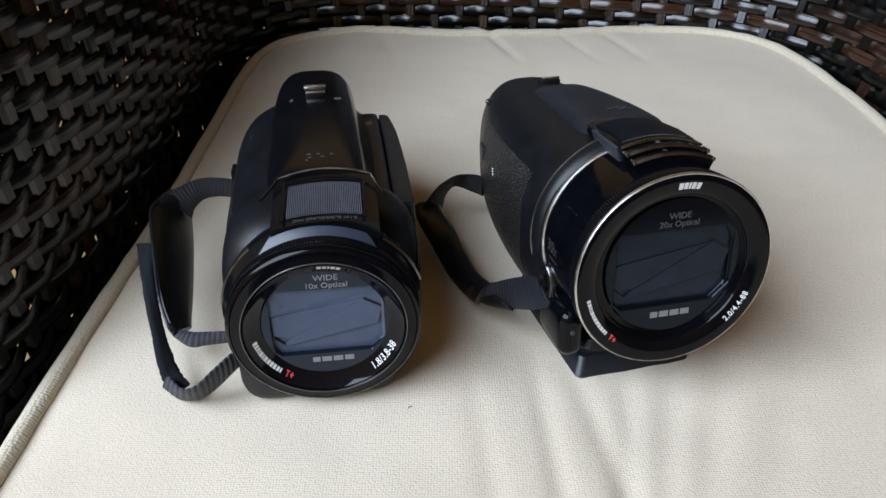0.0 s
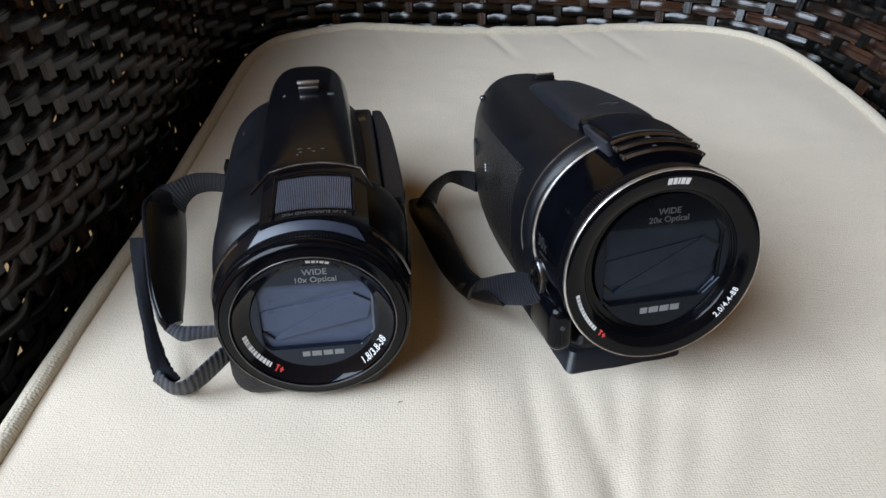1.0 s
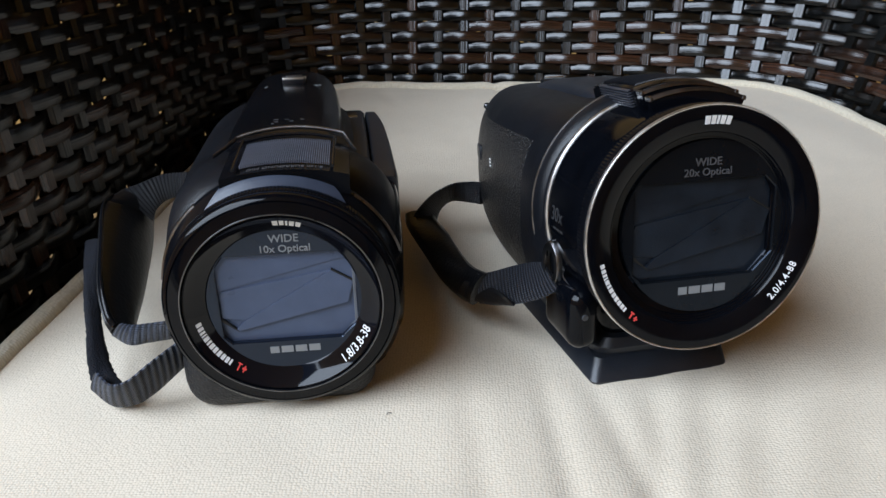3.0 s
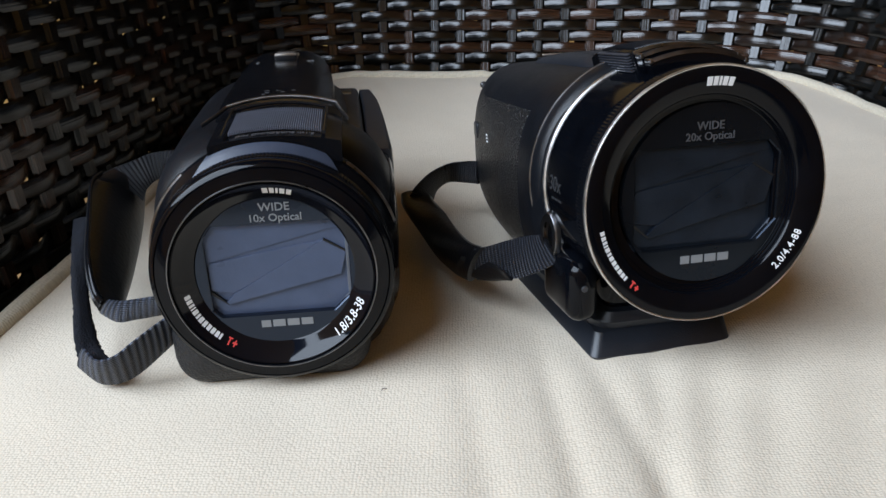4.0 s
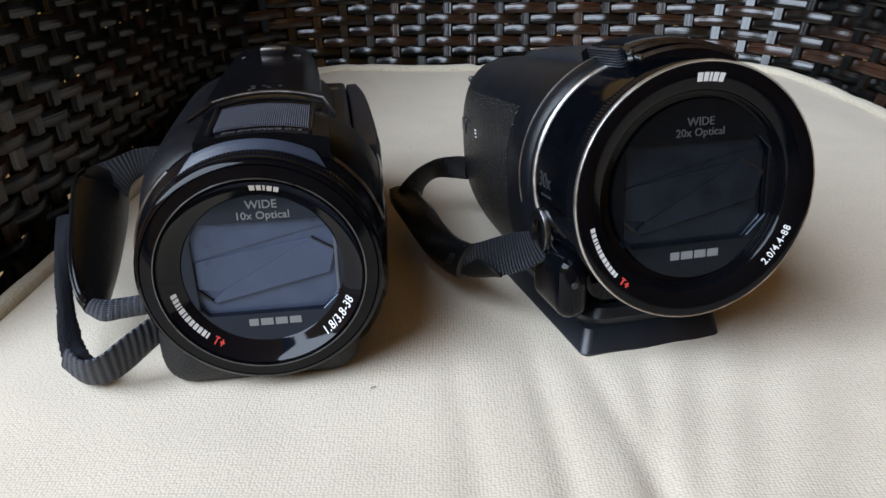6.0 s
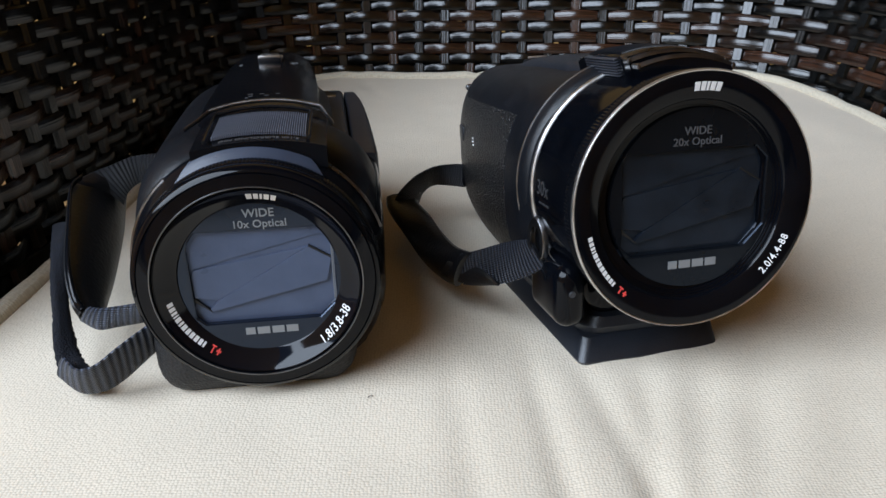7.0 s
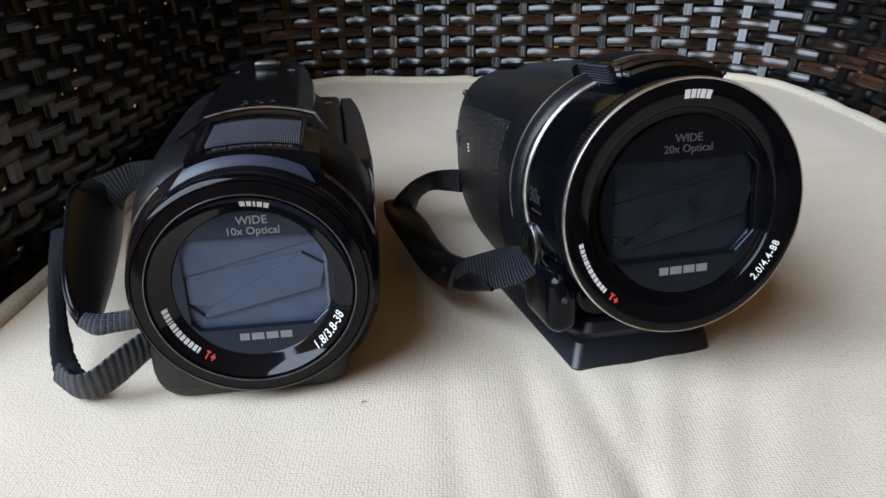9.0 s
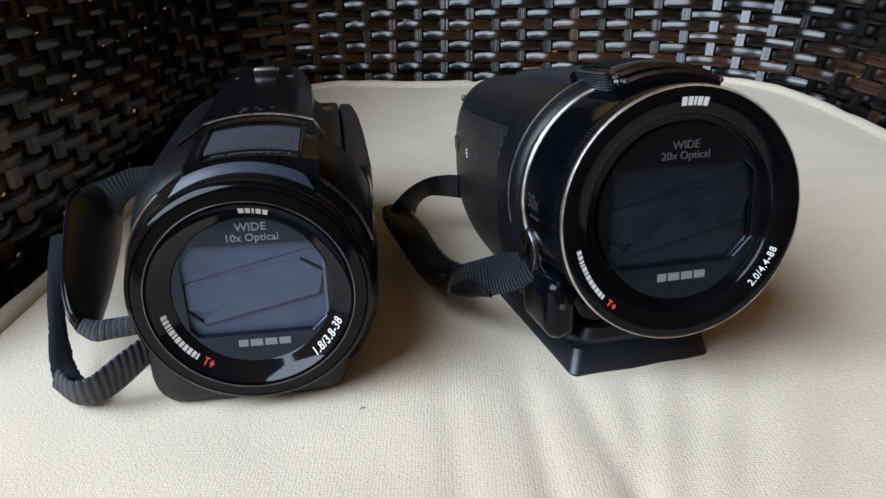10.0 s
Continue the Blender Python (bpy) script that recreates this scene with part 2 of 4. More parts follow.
def thing(name, m, label, category, group="", kind=""):
    ob = new(name)
    ob.empty_display_size = 0.02
    ob.matrix_world = m
    return tagged(ob, label, category, group, kind)


def block(sx, sy, sz, bevel=0.001, seg=2):
    bm = bmesh.new()
    bmesh.ops.create_cube(bm, size=1)
    bmesh.ops.scale(bm, vec=(sx, sy, sz), verts=bm.verts)
    if bevel:
        bmesh.ops.bevel(bm, geom=bm.edges[:], offset=bevel, segments=seg, profile=0.5, affect="EDGES")
    return bm


def lathe(profile, n=128, a0=0.0, a1=360.0, teeth=0, depth=0.0):
    """Turns (radius, y) pairs about the y axis; teeth cut a knurl of that depth."""
    bm = bmesh.new()
    full = abs(a1 - a0) >= 359.9
    cols = []
    for i in range(n if full else n + 1):
        a = radians(a0 + (a1 - a0) * i / n)
        k = depth * (i % 2) if teeth else 0
        cols.append([bm.verts.new(((r - k) * math.cos(a), y, (r - k) * math.sin(a))) for r, y in profile])
    m = len(cols)
    for i in range(m if full else m - 1):
        p, q = cols[i], cols[(i + 1) % m]
        for j in range(len(profile) - 1):
            bm.faces.new((p[j], q[j], q[j + 1], p[j + 1]))
    if not full:
        bm.faces.new(cols[0])
        bm.faces.new(cols[-1][::-1])
    return bm


def flared_band(rows, n=60):
    """A turned band whose rows (radius, y, first angle, last angle) end at angles of their own."""
    bm = bmesh.new()
    grid = [[bm.verts.new((r * math.cos(a), y, r * math.sin(a))) for a in (radians(a0 + (a1 - a0) * i / n) for i in range(n + 1))] for r, y, a0, a1 in rows]
    for p, q in zip(grid, grid[1:]):
        for i in range(n):
            bm.faces.new((p[i], p[i + 1], q[i + 1], q[i]))
    bm.faces.new([g[0] for g in grid])
    bm.faces.new([g[-1] for g in grid][::-1])
    return bm


def prism(points, y0, y1, bevel=0.0):
    """A plate cut to a polygon in x, z, from depth y0 (front) to y1."""
    bm = bmesh.new()
    f = [bm.verts.new((x, y0, z)) for x, z in points]
    b = [bm.verts.new((x, y1, z)) for x, z in points]
    n = len(points)
    front = bm.faces.new(f)
    bm.faces.new(b[::-1])
    for i in range(n):
        bm.faces.new((f[i], b[i], b[(i + 1) % n], f[(i + 1) % n]))
    if bevel:
        bmesh.ops.bevel(bm, geom=list(front.edges), offset=bevel, segments=2, profile=0.5, affect="EDGES")
    return bm


class Loft:
    """A smooth body along y: rows (y, x_left, x_right, z_bottom, z_top, squareness)."""

    def __init__(self, rows):
        self.rows = np.array(rows, float)

    def row(self, y):
        ys, k = self.rows[:, 0], self.rows
        out = []
        for c in range(1, 6):
            v, i = k[:, c], int(np.clip(np.searchsorted(ys, y) - 1, 0, len(ys) - 2))
            u = (y - ys[i]) / (ys[i + 1] - ys[i])
            d = [(v[min(j + 1, len(v) - 1)] - v[max(j - 1, 0)]) / (ys[min(j + 1, len(v) - 1)] - ys[max(j - 1, 0)]) for j in (i, i + 1)]
            h = ys[i + 1] - ys[i]
            out.append((2 * u**3 - 3 * u**2 + 1) * v[i] + (u**3 - 2 * u**2 + u) * h * d[0] + (3 * u**2 - 2 * u**3) * v[i + 1] + (u**3 - u**2) * h * d[1])
        return out

    def at(self, y, deg, off=0.0):
        xl, xr, zb, zt, e = self.row(y)
        c, s = math.cos(radians(deg)), math.sin(radians(deg))
        cx, cz, hx, hz = (xl + xr) / 2, (zb + zt) / 2, (xr - xl) / 2 + off, (zt - zb) / 2 + off
        return (cx + hx * math.copysign(abs(c) ** (2 / e), c), y, cz + hz * math.copysign(abs(s) ** (2 / e), s))

    def bm(self, ny=40, n=96):
        bm = bmesh.new()
        ys = np.linspace(self.rows[0, 0], self.rows[-1, 0], ny)
        cols = [[bm.verts.new(self.at(y, 360 * i / n)) for i in range(n)] for y in ys]
        for p, q in zip(cols, cols[1:]):
            for i in range(n):
                bm.faces.new((p[i], p[(i + 1) % n], q[(i + 1) % n], q[i]))
        bm.faces.new(cols[0])
        bm.faces.new(cols[-1][::-1])
        return bm

    def patch(self, y0, y1, a0, a1, off, ny=16, na=16, skew=None):
        """A panel lying on the body, `off` proud of it, with closed edges."""
        bm = bmesh.new()
        g = []
        for o in (off, -0.0008):
            g.append([[bm.verts.new(self.at(*(lambda yy, aa: (yy, aa, o))(y0 + (y1 - y0) * j / ny + (skew(i / na) if skew else 0), a0 + (a1 - a0) * i / na))) for i in range(na + 1)] for j in range(ny + 1)])
        for s, k in ((0, 1), (1, -1)):
            for j in range(ny):
                for i in range(na):
                    bm.faces.new([g[s][j][i], g[s][j][i + 1], g[s][j + 1][i + 1], g[s][j + 1][i]][::k])
        rim = [(0, i) for i in range(na)] + [(j, na) for j in range(ny)] + [(ny, i) for i in range(na, 0, -1)] + [(j, 0) for j in range(ny, 0, -1)]
        for (j, i), (j2, i2) in zip(rim, rim[1:] + rim[:1]):
            bm.faces.new((g[0][j][i], g[0][j2][i2], g[1][j2][i2], g[1][j][i]))
        return bm


def smooth_path(points, n):
    """Catmull-Rom through points, n samples."""
    p = np.array([points[0], *points, points[-1]], float)
    p[0], p[-1] = 2 * p[1] - p[2], 2 * p[-2] - p[-3]
    out = []
    for t in np.linspace(0, len(points) - 1.000001, n):
        i, u = int(t), t - int(t)
        a, b, c, d = p[i:i + 4]
        out.append(0.5 * (2 * b + (c - a) * u + (2 * a - 5 * b + 4 * c - d) * u * u + (3 * b - a - 3 * c + d) * u**3))
    return np.array(out)


def ribbon(name, rows, thick, mat, parent, label="", n=60, at=None, wide=8, belly=0.0, fray=0.0):
    """A strap: rows of (middle point, full-width vector); closed, with rounded edges; belly pads it out."""
    mid = smooth_path([r[0] for r in rows], n)
    wid = smooth_path([r[1] for r in rows], n)
    tan = np.gradient(mid, axis=0)
    tan /= np.linalg.norm(tan, axis=1)[:, None]
    nor = np.cross(tan, wid)
    nor /= np.linalg.norm(nor, axis=1)[:, None]
    run = np.r_[0, np.cumsum(np.linalg.norm(np.diff(mid, axis=0), axis=1))]
    rng = np.random.default_rng(5)
    verts, uvs = [], []
    us = np.linspace(-0.5, 0.5, wide + 1)
    ring = [(u, 1) for u in us] + [(u, -1) for u in us[::-1]]
    for i in range(n):
        w = np.linalg.norm(wid[i])
        for u, s in ring:
            e = 1 - abs(2 * u) ** 4 * 0.7
            j = rng.normal(0, fray) if fray and abs(u) > 0.45 else 0
            p = mid[i] + wid[i] * (u + j) + nor[i] * s * (thick / 2 * e + belly * (1 - (2 * u) ** 2))
            verts.append(p)
            uvs.append((run[i], u * w))
    k = len(ring)
    faces = [(i * k + j, i * k + (j + 1) % k, (i + 1) * k + (j + 1) % k, (i + 1) * k + j) for i in range(n - 1) for j in range(k)]
    faces += [tuple(range(k))[::-1], tuple((n - 1) * k + j for j in range(k))]
    if at is not None:
        verts = [at @ Vector(v) for v in verts]
    return mesh_object(name, verts, faces, mat, parent, label, uvs=uvs)


def lettering(name, text, size, mat, parent, place, label="", bold=0.0, depth=0.0001, space=1.0):
    """Words in the built-in font. place maps (x, y, height) to the thing's space."""
    cu = bpy.data.curves.new(name, "FONT")
    cu.body, cu.size, cu.align_x, cu.align_y = text, size, "CENTER", "CENTER"
    cu.extrude, cu.offset, cu.resolution_u, cu.space_character = depth, bold, 3, space
    tmp = bpy.data.objects.new(name, cu)
    scene.collection.objects.link(tmp)
    bpy.context.view_layer.update()
    me = bpy.data.meshes.new_from_object(tmp)
    bpy.data.objects.remove(tmp)
    for v in me.vertices:
        v.co = place(v.co.x, v.co.y, v.co.z)
    me.name = name
    me.materials.clear()
    me.materials.append(mat)
    ob = new(name, me)
    ob.parent = parent
    if label:
        tagged(ob, label)
    return ob


def bars(name, boxes, mat, parent, place, label=""):
    """Plain bars (x, y, width, height) where lettering is left out, each a mesh of its own."""
    for x, y, w, h in boxes:
        verts, faces = [], []
        k = max(2, int(w / 0.0004))
        for z in (0.0001, -0.0001):
            for q in (-0.5, 0.5):
                verts += [place(x + w * (i / k - 0.5), y + q * h, z) for i in range(k + 1)]
        r = [list(range(q * (k + 1), (q + 1) * (k + 1))) for q in range(4)]
        for i in range(k):
            faces += [(r[0][i], r[0][i + 1], r[1][i + 1], r[1][i]), (r[2][i], r[3][i], r[3][i + 1], r[2][i + 1]),
                      (r[0][i], r[2][i], r[2][i + 1], r[0][i + 1]), (r[1][i], r[1][i + 1], r[3][i + 1], r[3][i])]
        faces += [(r[0][0], r[1][0], r[3][0], r[2][0]), (r[0][k], r[2][k], r[3][k], r[1][k])]
        mesh_object(name, verts, faces, mat, parent, label, smooth=False)


def word_bars(widths, height, gap):
    """Bars for a word, one a letter, centred."""
    total = sum(widths) + gap * (len(widths) - 1)
    x, out = -total / 2, []
    for w in widths:
        out.append((x + w / 2, 0, w, height))
        x += w + gap
    return out


# ---- unseen room (closed round the chair, coloured to bounce warm fill) ----
FLOOR = -0.42


def slab(name, lo, hi, mat):
    bm = block(*(hi[i] - lo[i] for i in range(3)), bevel=0)
    return tagged(part(name, bm, mat, None, at=Matrix.Translation([(hi[i] + lo[i]) / 2 for i in range(3)]), smooth=False), kind="structure")


X0, X1, Y0, Y1, TOP = -1.7, 1.7, WINDOW[1], 1.9, 2.5
slab("floor", (X0 - 0.2, Y0 - 0.2, FLOOR - 0.1), (X1 + 0.2, Y1 + 0.2, FLOOR), BOUNCE_FLOOR)
slab("ceiling", (X0 - 0.2, Y0 - 0.2, TOP), (X1 + 0.2, Y1 + 0.2, TOP + 0.1), CEIL)
slab("wall_north", (X0, Y1, FLOOR), (X1, Y1 + 0.15, TOP), BOUNCE_WALL)
slab("wall_west", (X0 - 0.15, Y0, FLOOR), (X0, Y1, TOP), BOUNCE_WALL)
slab("wall_east", (X1, Y0, FLOOR), (X1 + 0.15, Y1, TOP), DARK_WALL)
wx0, wx1, wz0, wz1 = WINDOW[0] - WIN_W / 2, WINDOW[0] + WIN_W / 2, WINDOW[2] - WIN_H / 2, WINDOW[2] + WIN_H / 2
south = thing("wall_south", Matrix.Identity(4), "unseen tan bounce wall with a wide window opening", "wall", kind="structure")
for nm, lo, hi in (("wall_panel", (X0, FLOOR), (wx0, TOP)), ("wall_panel", (wx1, FLOOR), (X1, TOP)), ("wall_panel", (wx0, FLOOR), (wx1, wz0)), ("wall_panel", (wx0, wz1), (wx1, TOP))):
    part(nm, block(hi[0] - lo[0], 0.15, hi[1] - lo[1], 0), BOUNCE_WALL, south, at=Matrix.Translation(((lo[0] + hi[0]) / 2, Y0 - 0.075, (lo[1] + hi[1]) / 2)), smooth=False)

# ---- cushion ----
CX, CY, HX, HY = 0.0615, 0.322, 0.2035, 0.275


def outline(n):
    """The cushion's plan: a rounded rectangle with faintly bowed sides."""
    pts = []
    for i in range(n):
        a = 2 * math.pi * i / n
        c, s = math.cos(a), math.sin(a)
        e = 9.0 - 2.0 * (1 + math.tanh(3 * c))
        k = (abs(c) ** e + abs(s) ** e) ** (-1 / e)
        x, y = HX * k * c, HY * k * s
        if y > 0.2:
            y -= 0.018 * math.exp(-((x + 0.024) / 0.085) ** 2)
        if x < -0.1:
            x -= 0.0045 * min(max((0.02 - y) / 0.15, 0), 1)
        pts.append((x, y))
    return pts


def cushion_height(x, y):
    """Top of the cushion in metres: soft crown, pull folds towards the front, small puckers at the back seam."""
    back = min(max((y - 0.38) / 0.2, 0), 1)
    side = min(max((x - 0.13) / 0.13, 0), 1)
    lift = 1 - (1 - back * back * (3 - 2 * back)) * (1 - 0.8 * side * side * (3 - 2 * side))
    left = min(max((x - CX + HX) / 0.09, 0), 1)
    z = 0.010 * lift * (0.35 + 0.65 * left * left * (3 - 2 * left))
    edge = min(x - (CX - HX), CX + HX - x, CY + HY - y)
    z -= 0.0015 * math.exp(-max(edge, 0) / 0.012)
    near = 1 / (1 + math.exp((y - 0.205) / 0.012))
    for x0, lean, w, a in ((0.012, 0.10, 0.005, 0.0009), (0.036, 0.05, 0.0045, 0.0014), (0.052, 0.16, 0.005, 0.0014), (0.068, -0.16, 0.005, 0.0014), (0.084, -0.28, 0.006, 0.0014), (0.102, -0.38, 0.007, 0.0012), (0.128, -0.48, 0.009, 0.0009)):
        u = x - x0 - lean * (0.2 - y)
        z -= a * math.exp(-(u / w) ** 2) * near
    if y > 0.5:
        for x0, w, a in ((0.036, 0.004, 0.0016), (0.093, 0.003, 0.0008), (0.128, 0.004, 0.0010), (-0.05, 0.006, 0.0006)):
            z -= a * math.exp(-((x - x0 - 0.35 * (0.58 - y)) / w) ** 2) * min(max((y - 0.52) / 0.03, 0), 1)
    z += 0.0012 * noise.noise((x * 14, y * 14, 3.0)) + 0.0004 * noise.noise((x * 45, y * 45, 7.0))
    return z


def build_cushion():
    base = thing("seat_cushion", Matrix.Translation((CX, CY, 0)), "cream woven box cushion with piped edge on a wicker chair", "cushion")
    n, rings = 520, 150
    pts = outline(n)
    verts, faces = [], []
    for r in range(rings):
        k = 1 - (r / rings) ** 1.15
        verts += [(x * k, y * k, cushion_height(CX + x * k, CY + y * k)) for x, y in pts]
    verts.append((0, 0, cushion_height(CX, CY)))
    for r in range(rings - 1):
        a, b = r * n, (r + 1) * n
        faces += [(a + i, a + (i + 1) % n, b + (i + 1) % n, b + i) for i in range(n)]
    a = (rings - 1) * n
    faces += [(a + i, a + (i + 1) % n, len(verts) - 1) for i in range(n)]
    mesh_object("top_cover", verts, faces, CLOTH, base)
    verts, faces = [], []
    levels = [(0.0, 0.0), (0.004, -0.012), (0.005, -0.03), (0.003, -0.05), (-0.002, -0.056), (-0.2, -0.057)]
    for o, z in levels:
        for x, y in pts:
            d = math.hypot(x, y)
            k = (d + max(o, -d)) / d
            verts.append((x * k, y * k, z + (cushion_height(CX + x, CY + y) if z == 0 else 0)))
    for r in range(len(levels) - 1):
        a, b = r * n, (r + 1) * n
        faces += [(a + i, b + i, b + (i + 1) % n, a + (i + 1) % n) for i in range(n)]
    mesh_object("side_band", verts, faces, CLOTH, base)
    verts, faces, uvs, run = [], [], [], 0.0
    rad, seg = 0.0036, 10
    for i, (x, y) in enumerate(pts):
        (xa, ya), (xb, yb) = pts[i - 1], pts[(i + 1) % n]
        t = Vector((xb - xa, yb - ya, 0)).normalized()
        o = Vector((t.y, -t.x, 0))
        run += math.hypot(x - xa, y - ya)
        wob = 0.0004 * noise.noise((x * 60, y * 60, 1.0))
        c = Vector((x, y, cushion_height(CX + x, CY + y) + 0.0005)) + o * 0.0015
        for j in range(seg):
            q = 2 * math.pi * j / seg
            verts.append(c + (o * math.cos(q) + Vector((0, 0, 1)) * math.sin(q)) * (rad + wob))
            uvs.append((run, rad * q))
    for i in range(n):
        for j in range(seg):
            faces.append((i * seg + j, ((i + 1) % n) * seg + j, ((i + 1) % n) * seg + (j + 1) % seg, i * seg + (j + 1) % seg))
    mesh_object("piping", verts, faces, CORD, base, "cream corded piping along the seam")


build_cushion()

# ---- wicker tub chair ----
PLAN = smooth_path([(-0.182, -0.30), (-0.176, -0.1), (-0.170, 0.12), (-0.167, 0.31), (-0.167, 0.45), (-0.162, 0.545), (-0.125, 0.612), (-0.045, 0.632), (0.070, 0.626),
                    (0.185, 0.605), (0.246, 0.570), (0.279, 0.518), (0.294, 0.43), (0.301, 0.3), (0.303, 0.12), (0.308, -0.1), (0.312, -0.30)], 4000)
RUN = np.r_[0, np.cumsum(np.linalg.norm(np.diff(PLAN, axis=0), axis=1))]


def wall_point(s, z, off=0.0):
    """A point of the woven shell: s metres along the plan, height z, off metres towards the seat."""
    i = int(np.clip(np.searchsorted(RUN, s), 1, len(RUN) - 1))
    u = (s - RUN[i - 1]) / (RUN[i] - RUN[i - 1])
    p = PLAN[i - 1] * (1 - u) + PLAN[i] * u
    t = PLAN[min(i + 3, len(PLAN) - 1)] - PLAN[max(i - 4, 0)]
    t = t / np.linalg.norm(t)
    out = np.array((-t[1], t[0]))
    lean = 0.06 + 0.24 * min(max((p[0] + 0.16) / 0.12, 0), 1)
    q = p + out * (lean * (z - 0.035) - off)
    return (q[0], q[1], z + off * lean)


STAKE, ROWH = 0.0205, 0.0079


def wall_top(s):
    """Height of the shell: a high back, arms falling to the front, cut down there to let light in."""
    y = np.interp(s, RUN, PLAN[:, 1])
    return float(np.interp(y, (-0.3, 0.17, 0.20, 0.23, 0.26, 0.29, 0.32, 0.42, 0.58), (-0.02, -0.02, 0.013, 0.049, 0.087, 0.124, 0.15, 0.19, 0.26)))


def build_chair():
    chair = thing("wicker_armchair", Matrix.Translation((0.06, 0.2, FLOOR)), "dark brown and black woven wicker tub armchair", "armchair")
    back = Matrix.Translation((-0.06, -0.2, -FLOOR))
    count, z_low, z_high = int(RUN[-1] / STAKE), -0.055, 0.26
    rows = int((z_high - z_low) / ROWH)
    rng = random.Random(4)
    for r in range(rows):
        z0 = z_low + ROWH * r
        step = 0.0041 if z0 < 0.16 else 0.0082
        inside = [v for v in np.linspace(0, RUN[-1], 600) if wall_top(v) > z0 + 0.004]
        if len(inside) < 4:
            continue
        s_a, s_b = inside[0], inside[-1]
        n = int((s_b - s_a) / step)
        half, th = ROWH * 0.475, 0.0006
        jit, ph = rng.uniform(-0.0004, 0.0004), rng.uniform(0, 9)
        prof = ((-half, -th * 0.4), (-half * 0.55, th), (half * 0.55, th), (half, -th * 0.4), (half * 0.5, -th), (-half * 0.5, -th))
        verts, uvs, faces = [], [], []
        for i in range(n + 1):
            s = s_a + (s_b - s_a) * i / n
            amp = 0.0022 * math.cos(math.pi * (s / STAKE + r))
            z = z0 + jit + 0.0006 * noise.noise((s * 9, r * 3.1, ph))
            for dz, do in prof:
                verts.append(back @ Vector(wall_point(s, z + dz, amp + do)))
                uvs.append((s, dz))
        k = len(prof)
        for i in range(n):
            faces += [(i * k + j, i * k + (j + 1) % k, (i + 1) * k + (j + 1) % k, (i + 1) * k + j) for j in range(k)]
        mesh_object("weaver_strand", verts, faces, WICKER, chair, uvs=uvs)
    for c in range(count + 1):
        s0 = STAKE * c
        verts, uvs, faces = [], [], []
        half, th, n = 0.0042, 0.0011, 44
        prof = ((-half, -th), (-half * 0.7, th), (half * 0.7, th), (half, -th))
        for i in range(n + 1):
            z = z_low - 0.01 + (wall_top(min(s0, RUN[-1])) + 0.015 - z_low) * i / n
            for ds, do in prof:
                verts.append(back @ Vector(wall_point(min(max(s0 + ds, 0), RUN[-1]), z, do)))
                uvs.append((z, ds))
        for i in range(n):
            faces += [(i * 4 + j, i * 4 + (j + 1) % 4, (i + 1) * 4 + (j + 1) % 4, (i + 1) * 4 + j) for j in range(4)]
        mesh_object("upright_stake", verts, faces, WICKER, chair, uvs=uvs)
    # sheet added behind the weave to block light, random holes for bright specks
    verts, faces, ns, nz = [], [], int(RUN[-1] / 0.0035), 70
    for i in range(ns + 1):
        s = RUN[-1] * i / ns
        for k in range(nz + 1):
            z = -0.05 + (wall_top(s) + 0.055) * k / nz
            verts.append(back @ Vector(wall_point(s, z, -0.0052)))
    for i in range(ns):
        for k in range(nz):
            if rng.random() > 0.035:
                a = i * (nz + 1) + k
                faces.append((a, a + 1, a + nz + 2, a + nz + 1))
    mesh_object("light_block", verts, faces, BASKET, chair)
    # rolled rim along the top and a skirt below the seat
    for nm, edges in (("rim_roll", lambda s: [(wall_top(s) + 0.006 + 0.005 * math.sin(q), 0.006 * math.cos(q)) for q in (k * math.pi / 5 for k in range(10))]),
                      ("skirt", lambda s: [(-0.050, -0.005), (-0.050, -0.013), (FLOOR + 0.10, -0.013), (FLOOR + 0.10, -0.005)])):
        n, verts, faces, uvs = 200, [], [], []
        for i in range(n + 1):
            s = RUN[-1] * i / n
            e = edges(s)
            for q, (z, o) in enumerate(e):
                verts.append(back @ Vector(wall_point(s, z, o)))
                uvs.append((s, 0.003 * q))
        k = len(e)
        for i in range(n):
            faces += [(i * k + j, i * k + (j + 1) % k, (i + 1) * k + (j + 1) % k, (i + 1) * k + j) for j in range(k)]
        faces += [tuple(range(k)), tuple(n * k + j for j in range(k))[::-1]]
        mesh_object(nm, verts, faces, WICKER, chair, uvs=uvs)
    part("seat_deck", block(0.50, 0.92, 0.02, 0.004), BASKET, chair, at=back @ Matrix.Translation((0.064, 0.17, -0.0685)))
    for x in (-0.13, 0.26):
        for y in (-0.22, 0.52):
            part("leg", block(0.045, 0.045, 0.345, 0.006), BASKET, chair, at=back @ Matrix.Translation((x, y, FLOOR + 0.1725)))


build_chair()


# ---- camcorders ----
def face_place(cx, cz, y, at, arc=None, flip=1):
    """Maps flat lettering on to a front face at depth y; arc: (radius, angle of its middle, reads outward or inward)."""
    def place(x, v, h):
        if arc is None:
            return at @ Vector((cx + x, y - h, cz + v))
        r0, mid, sense = arc
        a = radians(mid) - sense * x / r0
        r = r0 + sense * v
        return at @ Vector((cx + r * math.cos(a), (y(r) if callable(y) else y) - h, cz + r * math.sin(a)))
    return place


